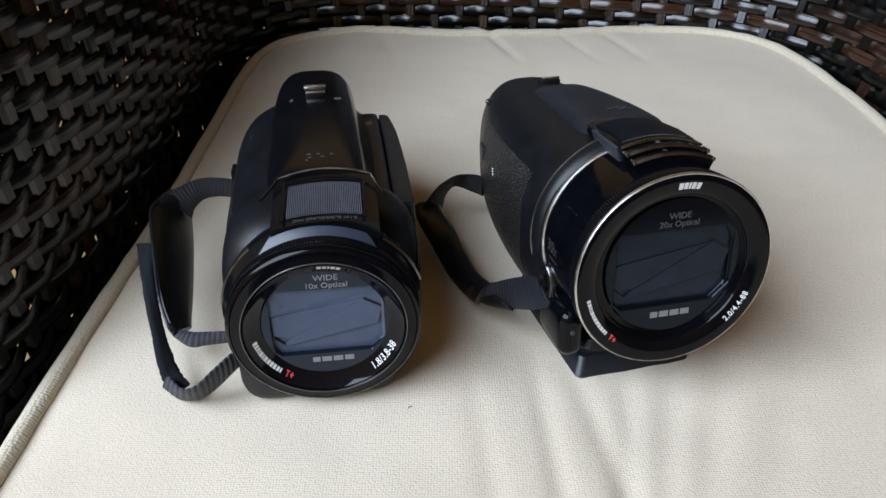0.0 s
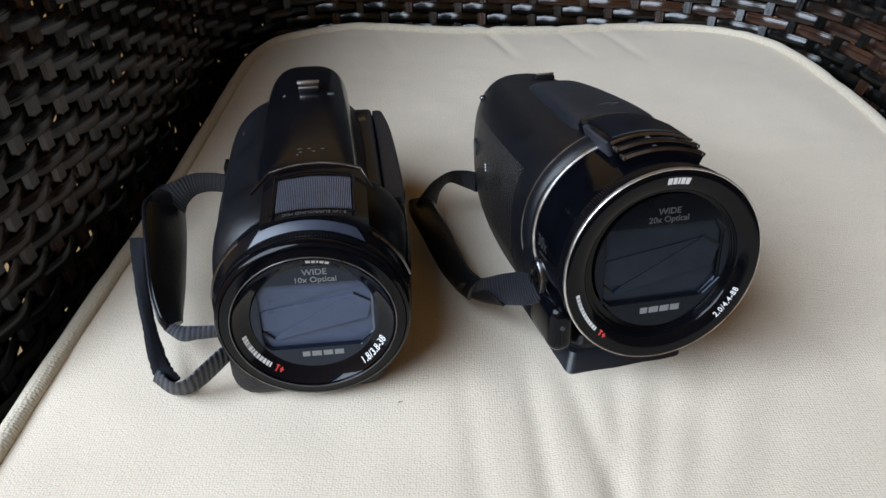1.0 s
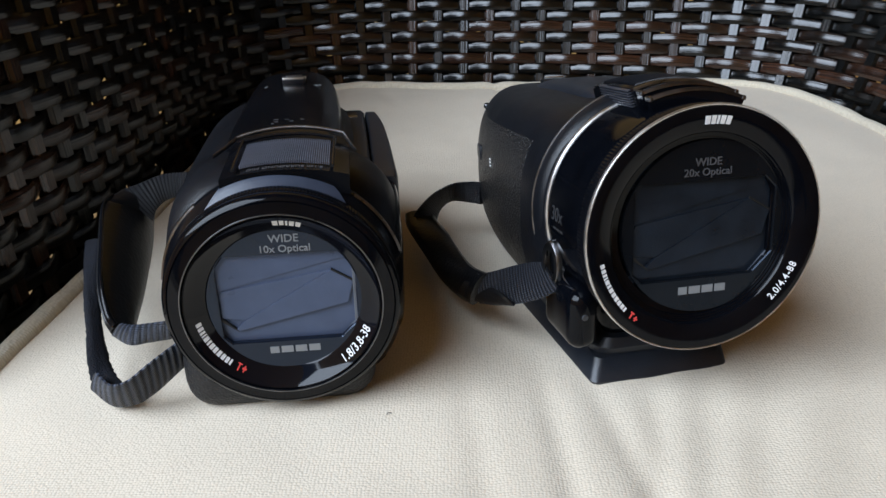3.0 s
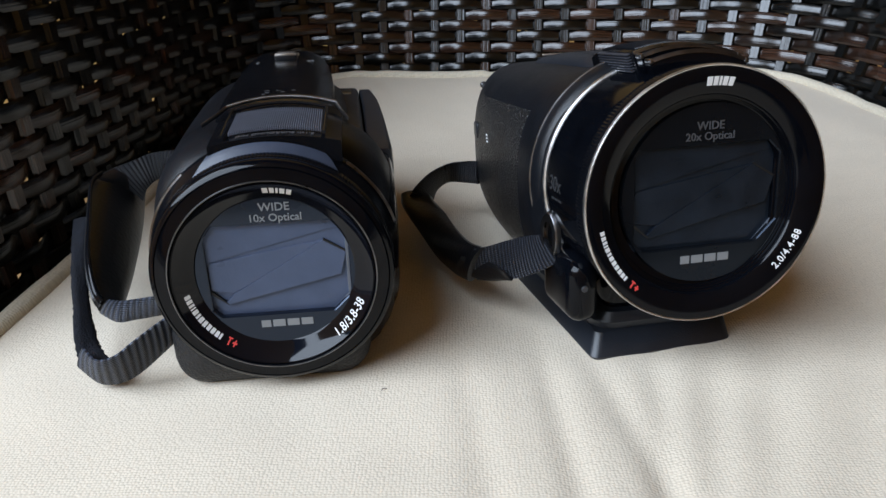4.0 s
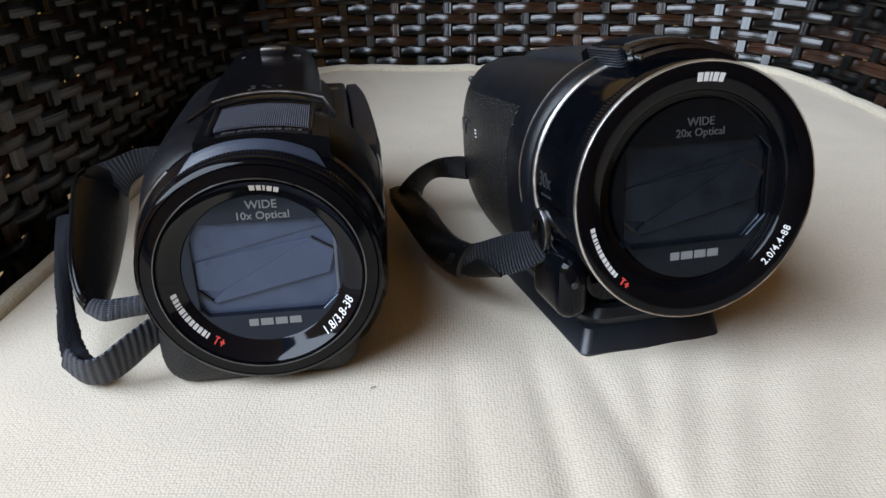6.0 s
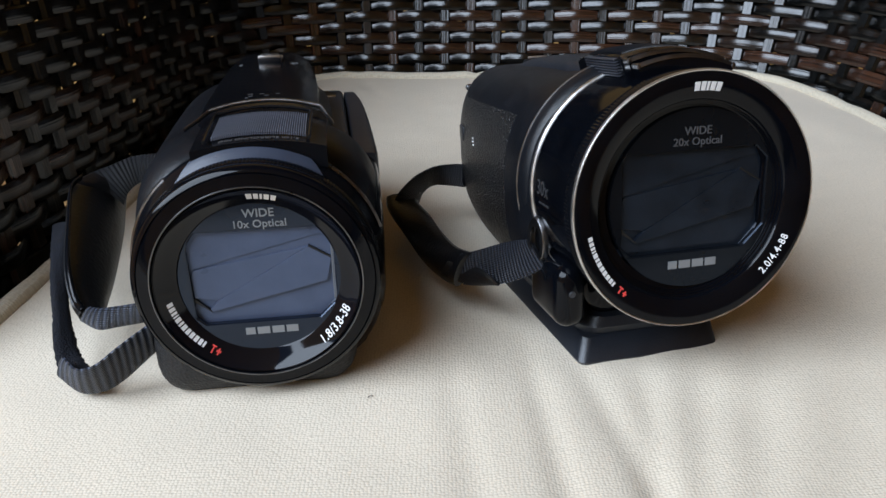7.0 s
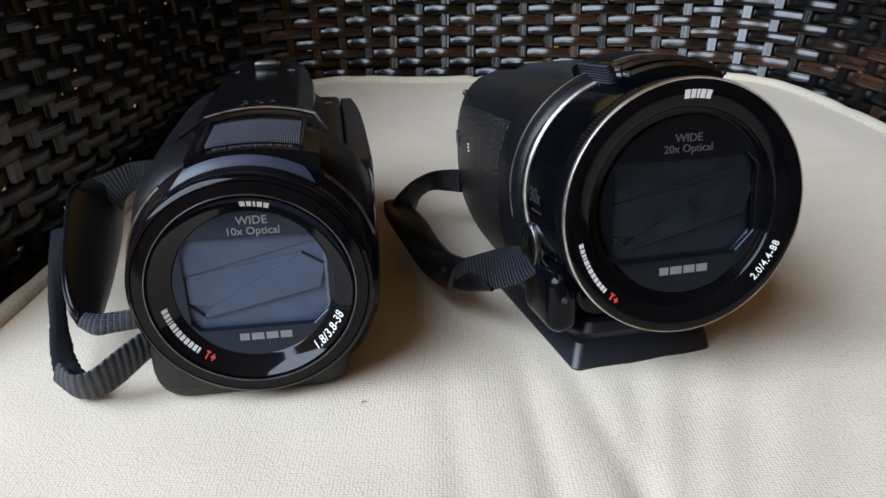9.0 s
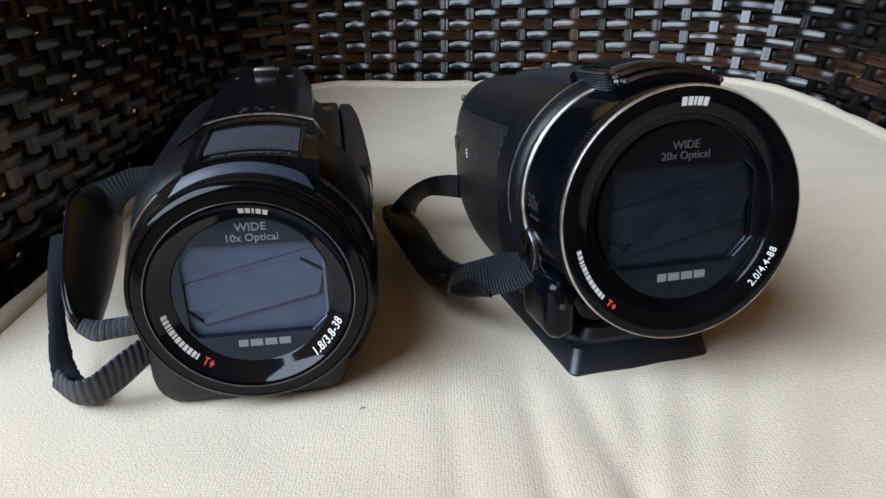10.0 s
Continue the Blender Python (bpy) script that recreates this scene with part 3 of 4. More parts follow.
def lens_cover(parent, at, w, h, cz, y, cut, mat):
    """The closed lens cover: a recessed window with overlapping blades."""
    x0, x1, z0, z1 = -w / 2, w / 2, cz - h / 2, cz + h / 2

    def p(u, v):
        return (x0 + w * u, z1 - h * v)
    cover = part("lens_cover", prism([(x0, z0), (x1, z0), (x1, z1), (x0, z1)], y + 0.0013, y + 0.003), mat, parent, at=at)
    knee, heel = p(0.82, 0.23), p(0.17, 0.75)
    blades = ((0.0006, [p(0, 0), p(1, 0), p(1, 0.085), p(0.84, 0.12), p(0.01, 0.40), p(0, 0.41)]),
              (0.0009, [p(0.0, 0.39), p(0.84, 0.11), p(1, 0.075), p(1, 0.38), p(0.985, 0.36), knee, p(0.03, 0.42), p(0, 0.47)]),
              (0.0005, [p(0.03, 0.41), knee, heel, p(0.012, 0.71), p(0.012, 0.46)]),
              (0.0003, [knee, p(0.975, 0.37), p(0.93, 0.61), p(0.12, 0.87), p(0.105, 0.845), heel]))
    for d, poly in blades:
        part("blade", prism(poly, y + d, y + 0.0016, 0.00010), mat, cover, at=at, smooth=False)
    # black strips for the shadowed gaps beside the foremost blade
    for poly in ([knee, p(0.975, 0.37), p(0.985, 0.36), p(0.825, 0.212)], [p(0.012, 0.71), p(0.115, 0.855), p(0.12, 0.875), p(0.004, 0.74)]):
        part("blade_shadow", prism(poly, y + 0.0002, y + 0.0012), DARK, cover, at=at, smooth=False)
    # right inner wall of the window: its lit side and glint as grey strips
    part("window_sill", prism([(x1 - 0.0011, z0 + cut), (x1, z0 + cut), (x1, z1 - cut), (x1 - 0.0011, z1 - cut * 0.6)], y - 0.0001, y + 0.002, 0.0003), SILL_GLINT if mat is BLADE_LIT else GLOSS, cover, at=at, smooth=False)
    part("window_sill", prism([(x1 - cut, z0), (x1 - cut + 0.0012, z0), (x1, z0 + cut - 0.0006), (x1 - 0.0006, z0 + cut)], y - 0.0001, y + 0.002, 0.0003), SILL_GLINT, cover, at=at, smooth=False)
    return cover


def front_plate(parent, at, radius, w, h, cz, y, cut, mat):
    """Round plate with an eight-cornered window cut through it."""
    bm = bmesh.new()
    n = 96
    x0, x1, z0, z1 = -w / 2, w / 2, cz - h / 2, cz + h / 2
    c = cut
    win = [(x1, cz), (x1, z1 - c * 0.6), (x1 - c * 0.6, z1), (x0 + c * 0.2, z1), (x0, z1 - c * 0.2), (x0, z0 + c * 0.5), (x0 + c * 0.5, z0), (x1 - c, z0), (x1, z0 + c)]
    # sample the window edge by angle so that it pairs with the rim
    inner = []
    for i in range(n):
        a = 2 * math.pi * i / n
        dx, dz = math.cos(a), math.sin(a)
        best = None
        for (ax, az), (bx, bz) in zip(win, win[1:] + win[:1]):
            ex, ez = bx - ax, bz - az
            den = dx * ez - dz * ex
            if abs(den) < 1e-12:
                continue
            t = (ax * ez - az * ex) / den
            u = (ax * dz - az * dx) / den
            if t > 0 and -1e-6 <= u <= 1 + 1e-6 and (best is None or t < best):
                best = t
        inner.append((dx * best, dz * best))
    # add the exact corners
    ring = []
    for i in range(n):
        a = 2 * math.pi * i / n
        ring.append((a, inner[i]))
    for wx, wz in win:
        ring.append((math.atan2(wz, wx) % (2 * math.pi), (wx, wz)))
    ring.sort(key=lambda q: q[0])
    cols = []
    for a, (ix, iz) in ring:
        r = min(1, (radius - 0.0002) / math.hypot(ix, iz))
        ix, iz = ix * r, iz * r
        cols.append([bm.verts.new(v) for v in ((radius * math.cos(a), y + 0.002, radius * math.sin(a)), (radius * math.cos(a), y, radius * math.sin(a)), (ix, y, iz), (ix * 0.985, y + 0.0003, iz * 0.985), (ix * 0.985, y + 0.0016, iz * 0.985))])
    for p, q in zip(cols, cols[1:] + cols[:1]):
        for j in range(4):
            try:
                bm.faces.new((p[j], q[j], q[j + 1], p[j + 1]))
            except ValueError:
                pass
    bmesh.ops.remove_doubles(bm, verts=bm.verts, dist=1e-6)
    return part("front_plate", bm, mat, parent, at=at)


def mic_ribs(parent, at, x0, x1, y0, y1, zf, zb, bow, count, mat):
    """Fine ribs over the microphone, running front to back."""
    bm = bmesh.new()
    pitch = (x1 - x0) / count
    for i in range(count):
        x = x0 + pitch * (i + 0.5)
        u = 2 * (x - x0) / (x1 - x0) - 1
        d = -bow * u * u
        w = pitch * 0.21
        v = [bm.verts.new((x + sx * w * k, y, (zf if y == y0 else zb) + d + dz)) for y in (y0, y1) for sx, k, dz in ((-1, 1.4, -0.0006), (-1, 1, 0.0001), (1, 1, 0.0001), (1, 1.4, -0.0006))]
        for a, b in ((0, 1), (1, 2), (2, 3)):
            bm.faces.new((v[a], v[b], v[b + 4], v[a + 4]))
        bm.faces.new(v[:4])
        bm.faces.new(v[4:][::-1])
    return part("mic_rib_grille", bm, mat, parent, "fine ribbed grey microphone grille", at=at)


def sheet(grid, thick, drop=(0, 0, -1)):
    """A closed slab from a grid of points, thickened along drop."""
    bm = bmesh.new()
    nj, ni = len(grid), len(grid[0])
    d = Vector(drop) * thick
    g = [[[bm.verts.new(Vector(p) + k * d) for p in row] for row in grid] for k in (0, 1)]
    for j in range(nj - 1):
        for i in range(ni - 1):
            bm.faces.new((g[0][j][i], g[0][j][i + 1], g[0][j + 1][i + 1], g[0][j + 1][i]))
            bm.faces.new((g[1][j][i], g[1][j + 1][i], g[1][j + 1][i + 1], g[1][j][i + 1]))
    rim = [(0, i) for i in range(ni - 1)] + [(j, ni - 1) for j in range(nj - 1)] + [(nj - 1, i) for i in range(ni - 1, 0, -1)] + [(j, 0) for j in range(nj - 1, 0, -1)]
    for (j, i), (j2, i2) in zip(rim, rim[1:] + rim[:1]):
        bm.faces.new((g[0][j][i], g[1][j][i], g[1][j2][i2], g[0][j2][i2]))
    return bm


def arched(x0, x1, y0, y1, zf, zb, bow, ni=14, nj=6, front_in=0.0):
    """Grid over a bowed top panel; front_in narrows its front."""
    return [[(x + front_in * (1 - j / nj) * (1 if x < (x0 + x1) / 2 else -1) * abs(2 * i / ni - 1), y0 + (y1 - y0) * j / nj, zf + (zb - zf) * j / nj - bow * (2 * i / ni - 1) ** 2)
             for i, x in ((i, x0 + (x1 - x0) * i / ni) for i in range(ni + 1))] for j in range(nj + 1)]


def build_small_camcorder():
    """The slimmer camcorder: narrow lens hood, ribbed microphone, screen folded shut, grip strap standing open."""
    it = thing("camcorder", pose(-0.0395, 0.1933, 0, 0, 0, 7.4), "slim black camcorder with open grip strap on the cream cushion", "camcorder", "camcorders on the cushion")
    at = Matrix.Translation((0, 0, 0.0368))
    shell = Loft([(0.013, -0.0300, 0.0295, -0.0350, 0.0275, 2.6), (0.018, -0.0340, 0.0330, -0.0388, 0.0312, 2.9), (0.026, -0.0352, 0.0346, -0.0395, 0.0335, 3.2), (0.042, -0.0355, 0.0346, -0.0395, 0.0335, 3.2),
                  (0.047, -0.0358, 0.0272, -0.0395, 0.0330, 3.2), (0.085, -0.0366, 0.0266, -0.0392, 0.0325, 3.2), (0.108, -0.0366, 0.0258, -0.0385, 0.0315, 3.2), (0.124, -0.0342, 0.0238, -0.0360, 0.0298, 3.0),
                  (0.136, -0.0275, 0.0195, -0.0310, 0.0255, 2.7), (0.143, -0.0165, 0.0125, -0.0215, 0.0170, 2.3)])
    body = part("body", shell.bm(60, 112), MATTE, it, at=at)
    part("leatherette_panel", shell.patch(0.040, 0.118, 142, 196, 0.0001, 20, 18), RUBBER, body, "black leather-grained side panel", at=at)
    part("base_grip", shell.patch(0.0135, 0.09, 212, 318, 0.0003, 12, 24), DOTTED, body, "black finely dotted rubber base", at=at)
    part("chin", block(0.0575, 0.045, 0.026, 0.0095, 5), DOTTED, it, "black finely dotted rubber chin", at=at @ Matrix.Translation((-0.0040, 0.0262, -0.0250)))
    house = Loft([(0.036, -0.0150, 0.0185, 0.0100, 0.0366, 3.4), (0.044, -0.0185, 0.0190, 0.0080, 0.0384, 3.6), (0.080, -0.0195, 0.0180, 0.0060, 0.0390, 3.4), (0.105, -0.0200, 0.0170, 0.0040, 0.0386, 3.2),
                  (0.128, -0.0203, 0.0160, -0.010, 0.0376, 3.6), (0.144, -0.0195, 0.0152, -0.014, 0.0358, 3.5), (0.151, -0.0172, 0.0130, -0.012, 0.0338, 3.2), (0.1535, -0.0130, 0.0095, -0.006, 0.0300, 2.6)])
    top = part("top_housing", house.bm(50, 96), SMOOTH, it, at=at)
    part("zoom_recess", lathe([(0.0, 0.0), (0.0105, 0.0), (0.0105, 0.0009), (0.0, 0.0009)], 48), SMOOTH, top, at=at @ Matrix.Translation((-0.0012, 0.104, 0.0378)) @ Matrix.Rotation(radians(-92), 4, "X") @ Matrix.Diagonal((1, 1, 0.55, 1)))
    lever = part("zoom_lever", block(0.0085, 0.0050, 0.0034, 0.0008), MATTE, top, at=at @ Matrix.Translation((-0.0006, 0.1105, 0.0388)))
    part("lever_edge", block(0.0080, 0.0008, 0.0009, 0.0002), CHROME, lever, at=at @ Matrix.Translation((-0.0006, 0.1085, 0.0403)))
    for i in range(6):
        part("lever_rib", block(0.0007, 0.0022, 0.0006, 0.0002), GUNMETAL, lever, at=at @ Matrix.Translation((-0.0034 + 0.0011 * i, 0.1128, 0.0404)))
    for ch, x in (("W", 0.0085), ("T", -0.0105)):
        lettering("zoom_letter", ch, 0.0030, GREY, top, lambda a, b, h, x=x: at @ Vector((x - a, 0.1065 - b, house.at(0.1065 - b, 90)[2] - 0.0006 + h)))
    # embossed lettering, its glints painted as small faint bars
    bars("embossed_mark", [(-0.0045, 0.001, 0.0016, 0.0004), (-0.0042, -0.0006, 0.0012, 0.0004), (-0.001, 0.001, 0.0013, 0.0003), (0.0005, -0.0004, 0.0012, 0.0004), (0.0038, 0.0007, 0.0012, 0.0003), (-0.0052, -0.0018, 0.0008, 0.0004)], FAINT, top,
         lambda x, v, h: at @ Vector((x + 0.002, 0.052 + v * 1.6, house.at(0.052, 90)[2] - 0.00004 + h)))
    # microphone bridge
    mic = part("mic_bridge", sheet(arched(-0.0145, 0.0205, 0.0105, 0.0405, 0.0362, 0.0376, 0.0022, front_in=0.0), 0.006), SMOOTH, it, at=at)
    mic_ribs(mic, at, -0.0094, 0.0153, 0.0140, 0.0330, 0.0375, 0.0382, 0.0012, 42, RIBS)
    def bowed(x, y, z):
        u = (x - 0.0032) / 0.0157
        return ((x, y - 0.0018 * u * u, z - 0.0020 * u * u), (0, 0.0011, 0.0002))
    xs = [0.0032 + 0.0157 * k / 5 for k in range(-5, 6)]
    ribbon("mic_brow", [bowed(x, 0.0392, 0.0400) for x in xs], 0.0012, GUNMETAL, mic, n=40, at=at)
    ribbon("mic_trim", [bowed(0.0032 + (x - 0.0032) * 0.88, 0.0350, 0.0392) for x in xs], 0.0009, SMOOTH, mic, n=40, at=at)
    for x in (-0.0104, 0.0164):
        ribbon("mic_trim", [((x, 0.0340, 0.0380), (0.0010, 0, 0)), ((x - 0.0002, 0.0240, 0.0374), (0.0010, 0, 0)), ((x - 0.0004, 0.0115, 0.0363), (0.0010, 0, 0))], 0.0009, SMOOTH, mic, n=12, at=at)
    for sx, x, x2 in ((-1, -0.0125, -0.0185), (1, 0.0189, 0.0225)):
        ribbon("mic_brow", [((x, 0.0374, 0.0380), (0, 0.0011, 0.0002)), ((x + (x2 - x) * 0.5, 0.033, 0.0364), (0, 0.0011, 0.0002)), ((x2, 0.0285, 0.0352), (0, 0.0011, 0.0002))], 0.0012, GUNMETAL, mic, n=16, at=at)
    lettering("mic_text", "5.1ch SURROUND MIC", 0.0021, FAINT, mic, lambda a, b, h: at @ Vector((0.0032 - a, 0.0122 - b, 0.0366 - 0.0022 * ((0.0032 - a - 0.003) / 0.0175) ** 2 + h)), "grey print reading 5.1ch SURROUND MIC")
    # hood behind the lens ring
    part("hood", lathe([(0.0300, 0.0078), (0.0322, 0.0080), (0.0344, 0.0116), (0.0348, 0.0130), (0.0343, 0.0180), (0.0300, 0.0190)], 120, 14, 182), SMOOTH, it, at=at)
    # same black hood, with the sky's reflection painted on as slate blue
    part("hood_band", flared_band([(0.0314, 0.0078, 53, 127), (0.0326, 0.0079, 54, 125.5), (0.0340, 0.0095, 59, 119), (0.0354, 0.0114, 65, 113), (0.0354, 0.0125, 65, 113), (0.0330, 0.0138, 62, 116)]), HOOD_SKY, it, "satin band above the lens, coloured slate-blue by reflected sky", at=at)
    # highlights on the worn hood shoulders, laid on as thin metal arcs
    part("hood_edge_highlight", lathe([(0.0340, 0.0116), (0.0349, 0.0120), (0.0351, 0.0132), (0.0340, 0.0145)], 40, 130, 172), GUNMETAL, it, "highlight along the worn edge of the hood", at=at)
    part("hood_edge_highlight", lathe([(0.0346, 0.0112), (0.0352, 0.0116), (0.0352, 0.0122), (0.0346, 0.0130)], 40, 16, 52), GUNMETAL, it, at=at)
    part("focus_ring", lathe([(0.0300, 0.0044), (0.0325, 0.0046), (0.0328, 0.0051), (0.0328, 0.0077), (0.0318, 0.0082)], 420, teeth=1, depth=0.0002), SMOOTH, it, "finely toothed black focus ring", at=at)
    ring = part("lens_ring", lathe([(0.0300, 0.0060), (0.0322, 0.0050), (0.0326, 0.0040), (0.0326, 0.0016), (0.0322, 0.0008), (0.0312, 0.0003), (0.0310, 0.0007), (0.0308, 0.0002), (0.0280, -0.0002), (0.0275, -0.0004), (0.0272, 0.0002), (0.0269, 0.0000), (0.0262, 0.0004)], 160), GLOSS, it, at=at)
    part("print_ring", lathe([(0.0267, 0.0006), (0.0266, -0.0001), (0.0264, 0.0001), (0.0240, 0.0022), (0.0221, 0.0032), (0.0214, 0.0038)], 160), LACQUER, ring, "glossy black ring with white print", at=at)
    part("bright_line", lathe([(0.0278, -0.0003), (0.0277, -0.0006), (0.0275, -0.0006), (0.0274, -0.0002)], 160), GUNMETAL, ring, at=at)

    def cone(r):
        return 0.0022 - (r - 0.0240) * 0.85 - 0.0001
    cover_at = at @ Matrix.Translation((0.0011, 0, 0))
    front_plate(it, cover_at, 0.0222, 0.0388, 0.0276, 0.0007, 0.0036, 0.005, PLATE)
    lens_cover(it, cover_at, 0.0388, 0.0276, 0.0007, 0.0044, 0.005, BLADE_LIT)
    lettering("wide_text", "WIDE", 0.0032, GREY, it, face_place(0.0017, 0.0190, 0.0035, at), "grey print reading WIDE", bold=0.00003)
    lettering("optical_text", "10x Optical", 0.0030, GREY, it, face_place(0.0017, 0.0160, 0.0035, at), "grey print reading 10x Optical", bold=0.00002)
    bars("maker_mark", word_bars((0.0026, 0.0034, 0.0033, 0.0032), 0.0021, 0.0006), GREY, it, face_place(0.0017, -0.0157, 0.0035, at))
    bars("ring_mark", word_bars((0.0014, 0.0012, 0.0006, 0.0013, 0.0013), 0.0020, 0.0004), WHITE, ring, face_place(0, 0, cone, at, (0.0243, 82.5, 1)))
    bars("ring_mark", word_bars((0.0011, 0.0010, 0.0007, 0.0004, 0.0012, 0.0007, 0.0012, 0.0011, 0.0011, 0.0011, 0.0010, 0.0006), 0.0013, 0.0004), WHITE, ring, face_place(0, 0, cone, at, (0.0243, 209, -1)))
    bars("red_mark", [(-0.0008, 0, 0.0004, 0.0018), (-0.0008, 0.0008, 0.0014, 0.0004), (0.0009, 0, 0.0004, 0.0015), (0.0009, 0, 0.0013, 0.0004)], RED, ring, face_place(0, 0, cone, at, (0.0243, 235, -1)))
    lettering("aperture_text", "1.8/3.8-38", 0.0031, WHITE, ring, face_place(0, 0, cone, at, (0.0245, 323, -1)), "white print reading 1.8/3.8-38", bold=0.00002, space=1.06)
    # folded screen
    scr = Loft([(0.046, 0.0270, 0.0350, -0.0240, 0.0205, 9), (0.050, 0.0268, 0.0356, -0.0245, 0.0212, 9), (0.100, 0.0262, 0.0335, -0.0240, 0.0232, 9), (0.119, 0.0256, 0.0305, -0.0230, 0.0238, 9), (0.1205, 0.0258, 0.0295, -0.0220, 0.0232, 8)])
    part("folded_screen", scr.bm(30, 64), PANEL, it, "blue-black folded side screen", at=at)
    ledge = Loft([(0.043, 0.0120, 0.0269, -0.010, 0.0212, 14), (0.047, 0.0110, 0.0270, -0.010, 0.0228, 14), (0.085, 0.0110, 0.0264, -0.010, 0.0246, 14), (0.116, 0.0100, 0.0258, -0.010, 0.0245, 14), (0.1205, 0.0100, 0.0256, -0.008, 0.0240, 12)])
    front = Loft([(0.0165, 0.0100, 0.0325, -0.0200, 0.0130, 4), (0.022, 0.0100, 0.0345, -0.0240, 0.0165, 5), (0.034, 0.0100, 0.0352, -0.0245, 0.0195, 6), (0.0445, 0.0100, 0.0352, -0.0245, 0.0206, 7), (0.0455, 0.0100, 0.0346, -0.0240, 0.0202, 7)])
    part("side_shoulder", front.bm(20, 64), SMOOTH, it, at=at)
    part("screen_hinge_cover", ledge.bm(24, 64), PANEL, it, at=at)
    for x0, x1, y0, y1 in ((0.0145, 0.0152, 0.055, 0.098), (0.0152, 0.0172, 0.0552, 0.056), (0.0172, 0.0178, 0.055, 0.098)):
        part("panel_line", block(x1 - x0, y1 - y0, 0.0005, 0.0001), GUNMETAL, it, at=at @ Matrix.Translation(((x0 + x1) / 2, (y0 + y1) / 2, 0.0243)))
    part("lever_grip", block(0.0095, 0.0022, 0.0010, 0.0004), CHROME, top, at=at @ Matrix.Translation((-0.0012, 0.1205, house.at(0.1205, 90)[2] + 0.0001)))
    part("release_tab", block(0.0040, 0.0065, 0.0012, 0.0003), GUNMETAL, it, at=at @ Matrix.Translation((0.0210, 0.110, 0.0244)))
    part("side_button", block(0.0016, 0.008, 0.005, 0.0005), SMOOTH, it, at=at @ Matrix.Translation((-0.0366, 0.092, 0.0130)))
    bars("side_mark", [(0, 0.001, 0.0016, 0.0007), (0, -0.0005, 0.0016, 0.0006), (0.0004, -0.0018, 0.0008, 0.0006)], GREY, it, lambda x, v, h: at @ Vector((-0.0282 + v * 0.8 - 0.0004, 0.092 + x + v * 0.5, 0.0273 + v * 0.8)))
    # grip strap, standing open
    strap = part("strap_lug", block(0.003, 0.012, 0.010, 0.001), SMOOTH, it, at=at @ Matrix.Translation((-0.0355, 0.086, 0.004)))
    ribbon("upper_webbing", [((-0.0348, 0.0913, 0.0052), (0.0027, -0.0048, 0.0105)), ((-0.0445, 0.0966, 0.0042), (0.0023, -0.0034, 0.0105)), ((-0.0530, 0.0993, 0.0023), (-0.0006, -0.0010, 0.0105)), ((-0.0594, 0.0973, -0.0005), (-0.0049, -0.0007, 0.0110)), ((-0.0637, 0.0957, -0.0035), (-0.0101, 0.0004, 0.0130))], 0.0018, WEBFLAT, strap, n=40, at=at)
    pad = ribbon("strap_pad", [((-0.0620, 0.1003, -0.0018), (-0.0075, -0.0023, 0.0105)), ((-0.0651, 0.0964, -0.0035), (-0.0104, -0.0141, 0.0130)), ((-0.0661, 0.0928, -0.0055), (-0.0109, -0.0206, 0.0150)), ((-0.0633, 0.0756, -0.0105), (-0.0093, -0.0252, 0.0150)), ((-0.0598, 0.0518, -0.0165), (-0.0077, -0.0190, 0.0130)), ((-0.0573, 0.0382, -0.0207), (-0.0055, -0.0123, 0.0085)), ((-0.0558, 0.0338, -0.0227), (-0.0036, -0.0084, 0.0055))], 0.0036, PAD, strap, "padded black leather grip", n=70, at=at, belly=0.0012, wide=14)
    ribbon("pad_piping", [((-0.0687, 0.0870, 0.0033), (-0.0012, 0.0002, 0.0005)), ((-0.0699, 0.0798, 0.0023), (-0.0012, 0.0011, 0.0005)), ((-0.0666, 0.0621, -0.0028), (-0.0010, -0.0003, 0.0005)), ((-0.0625, 0.0419, -0.0098), (-0.0008, -0.0010, 0.0005)), ((-0.0590, 0.0321, -0.0162), (-0.0007, -0.0016, 0.0005)), ((-0.0568, 0.0298, -0.0197), (-0.0002, -0.0020, 0.0005))], 0.0020, SMOOTH, pad, n=60, at=at @ Matrix.Translation((0, 0, 0.0012)))
    ribbon("front_webbing", [((-0.0565, 0.0299, -0.0202), (0.0053, -0.0061, 0.0075)), ((-0.0505, 0.0249, -0.0197), (0.0026, -0.0009, 0.0075)), ((-0.0448, 0.0232, -0.0185), (0.0019, -0.0025, 0.0080)), ((-0.0382, 0.0211, -0.0168), (0.0021, -0.0039, 0.0085)), ((-0.0331, 0.0204, -0.0158), (0.0020, -0.0043, 0.0085))], 0.0018, WEB, strap, "ribbed navy-black webbing", n=40, at=at)
    ribbon("hook_tape_flap", [((-0.0744, 0.0747, -0.0085), (0.0073, -0.0047, 0.0030)), ((-0.0693, 0.0509, -0.0150), (0.0048, 0.0008, -0.0010)), ((-0.0639, 0.0316, -0.0217), (0.0037, 0.0029, -0.0025)), ((-0.0585, 0.0161, -0.0260), (0.0042, 0.0065, -0.0010)), ((-0.0538, 0.0092, -0.0295), (0.0069, -0.0007, 0.0050))], 0.0030, VELCRO, strap, "fuzzy black hook-and-loop flap", n=70, at=at, fray=0.02, wide=10)
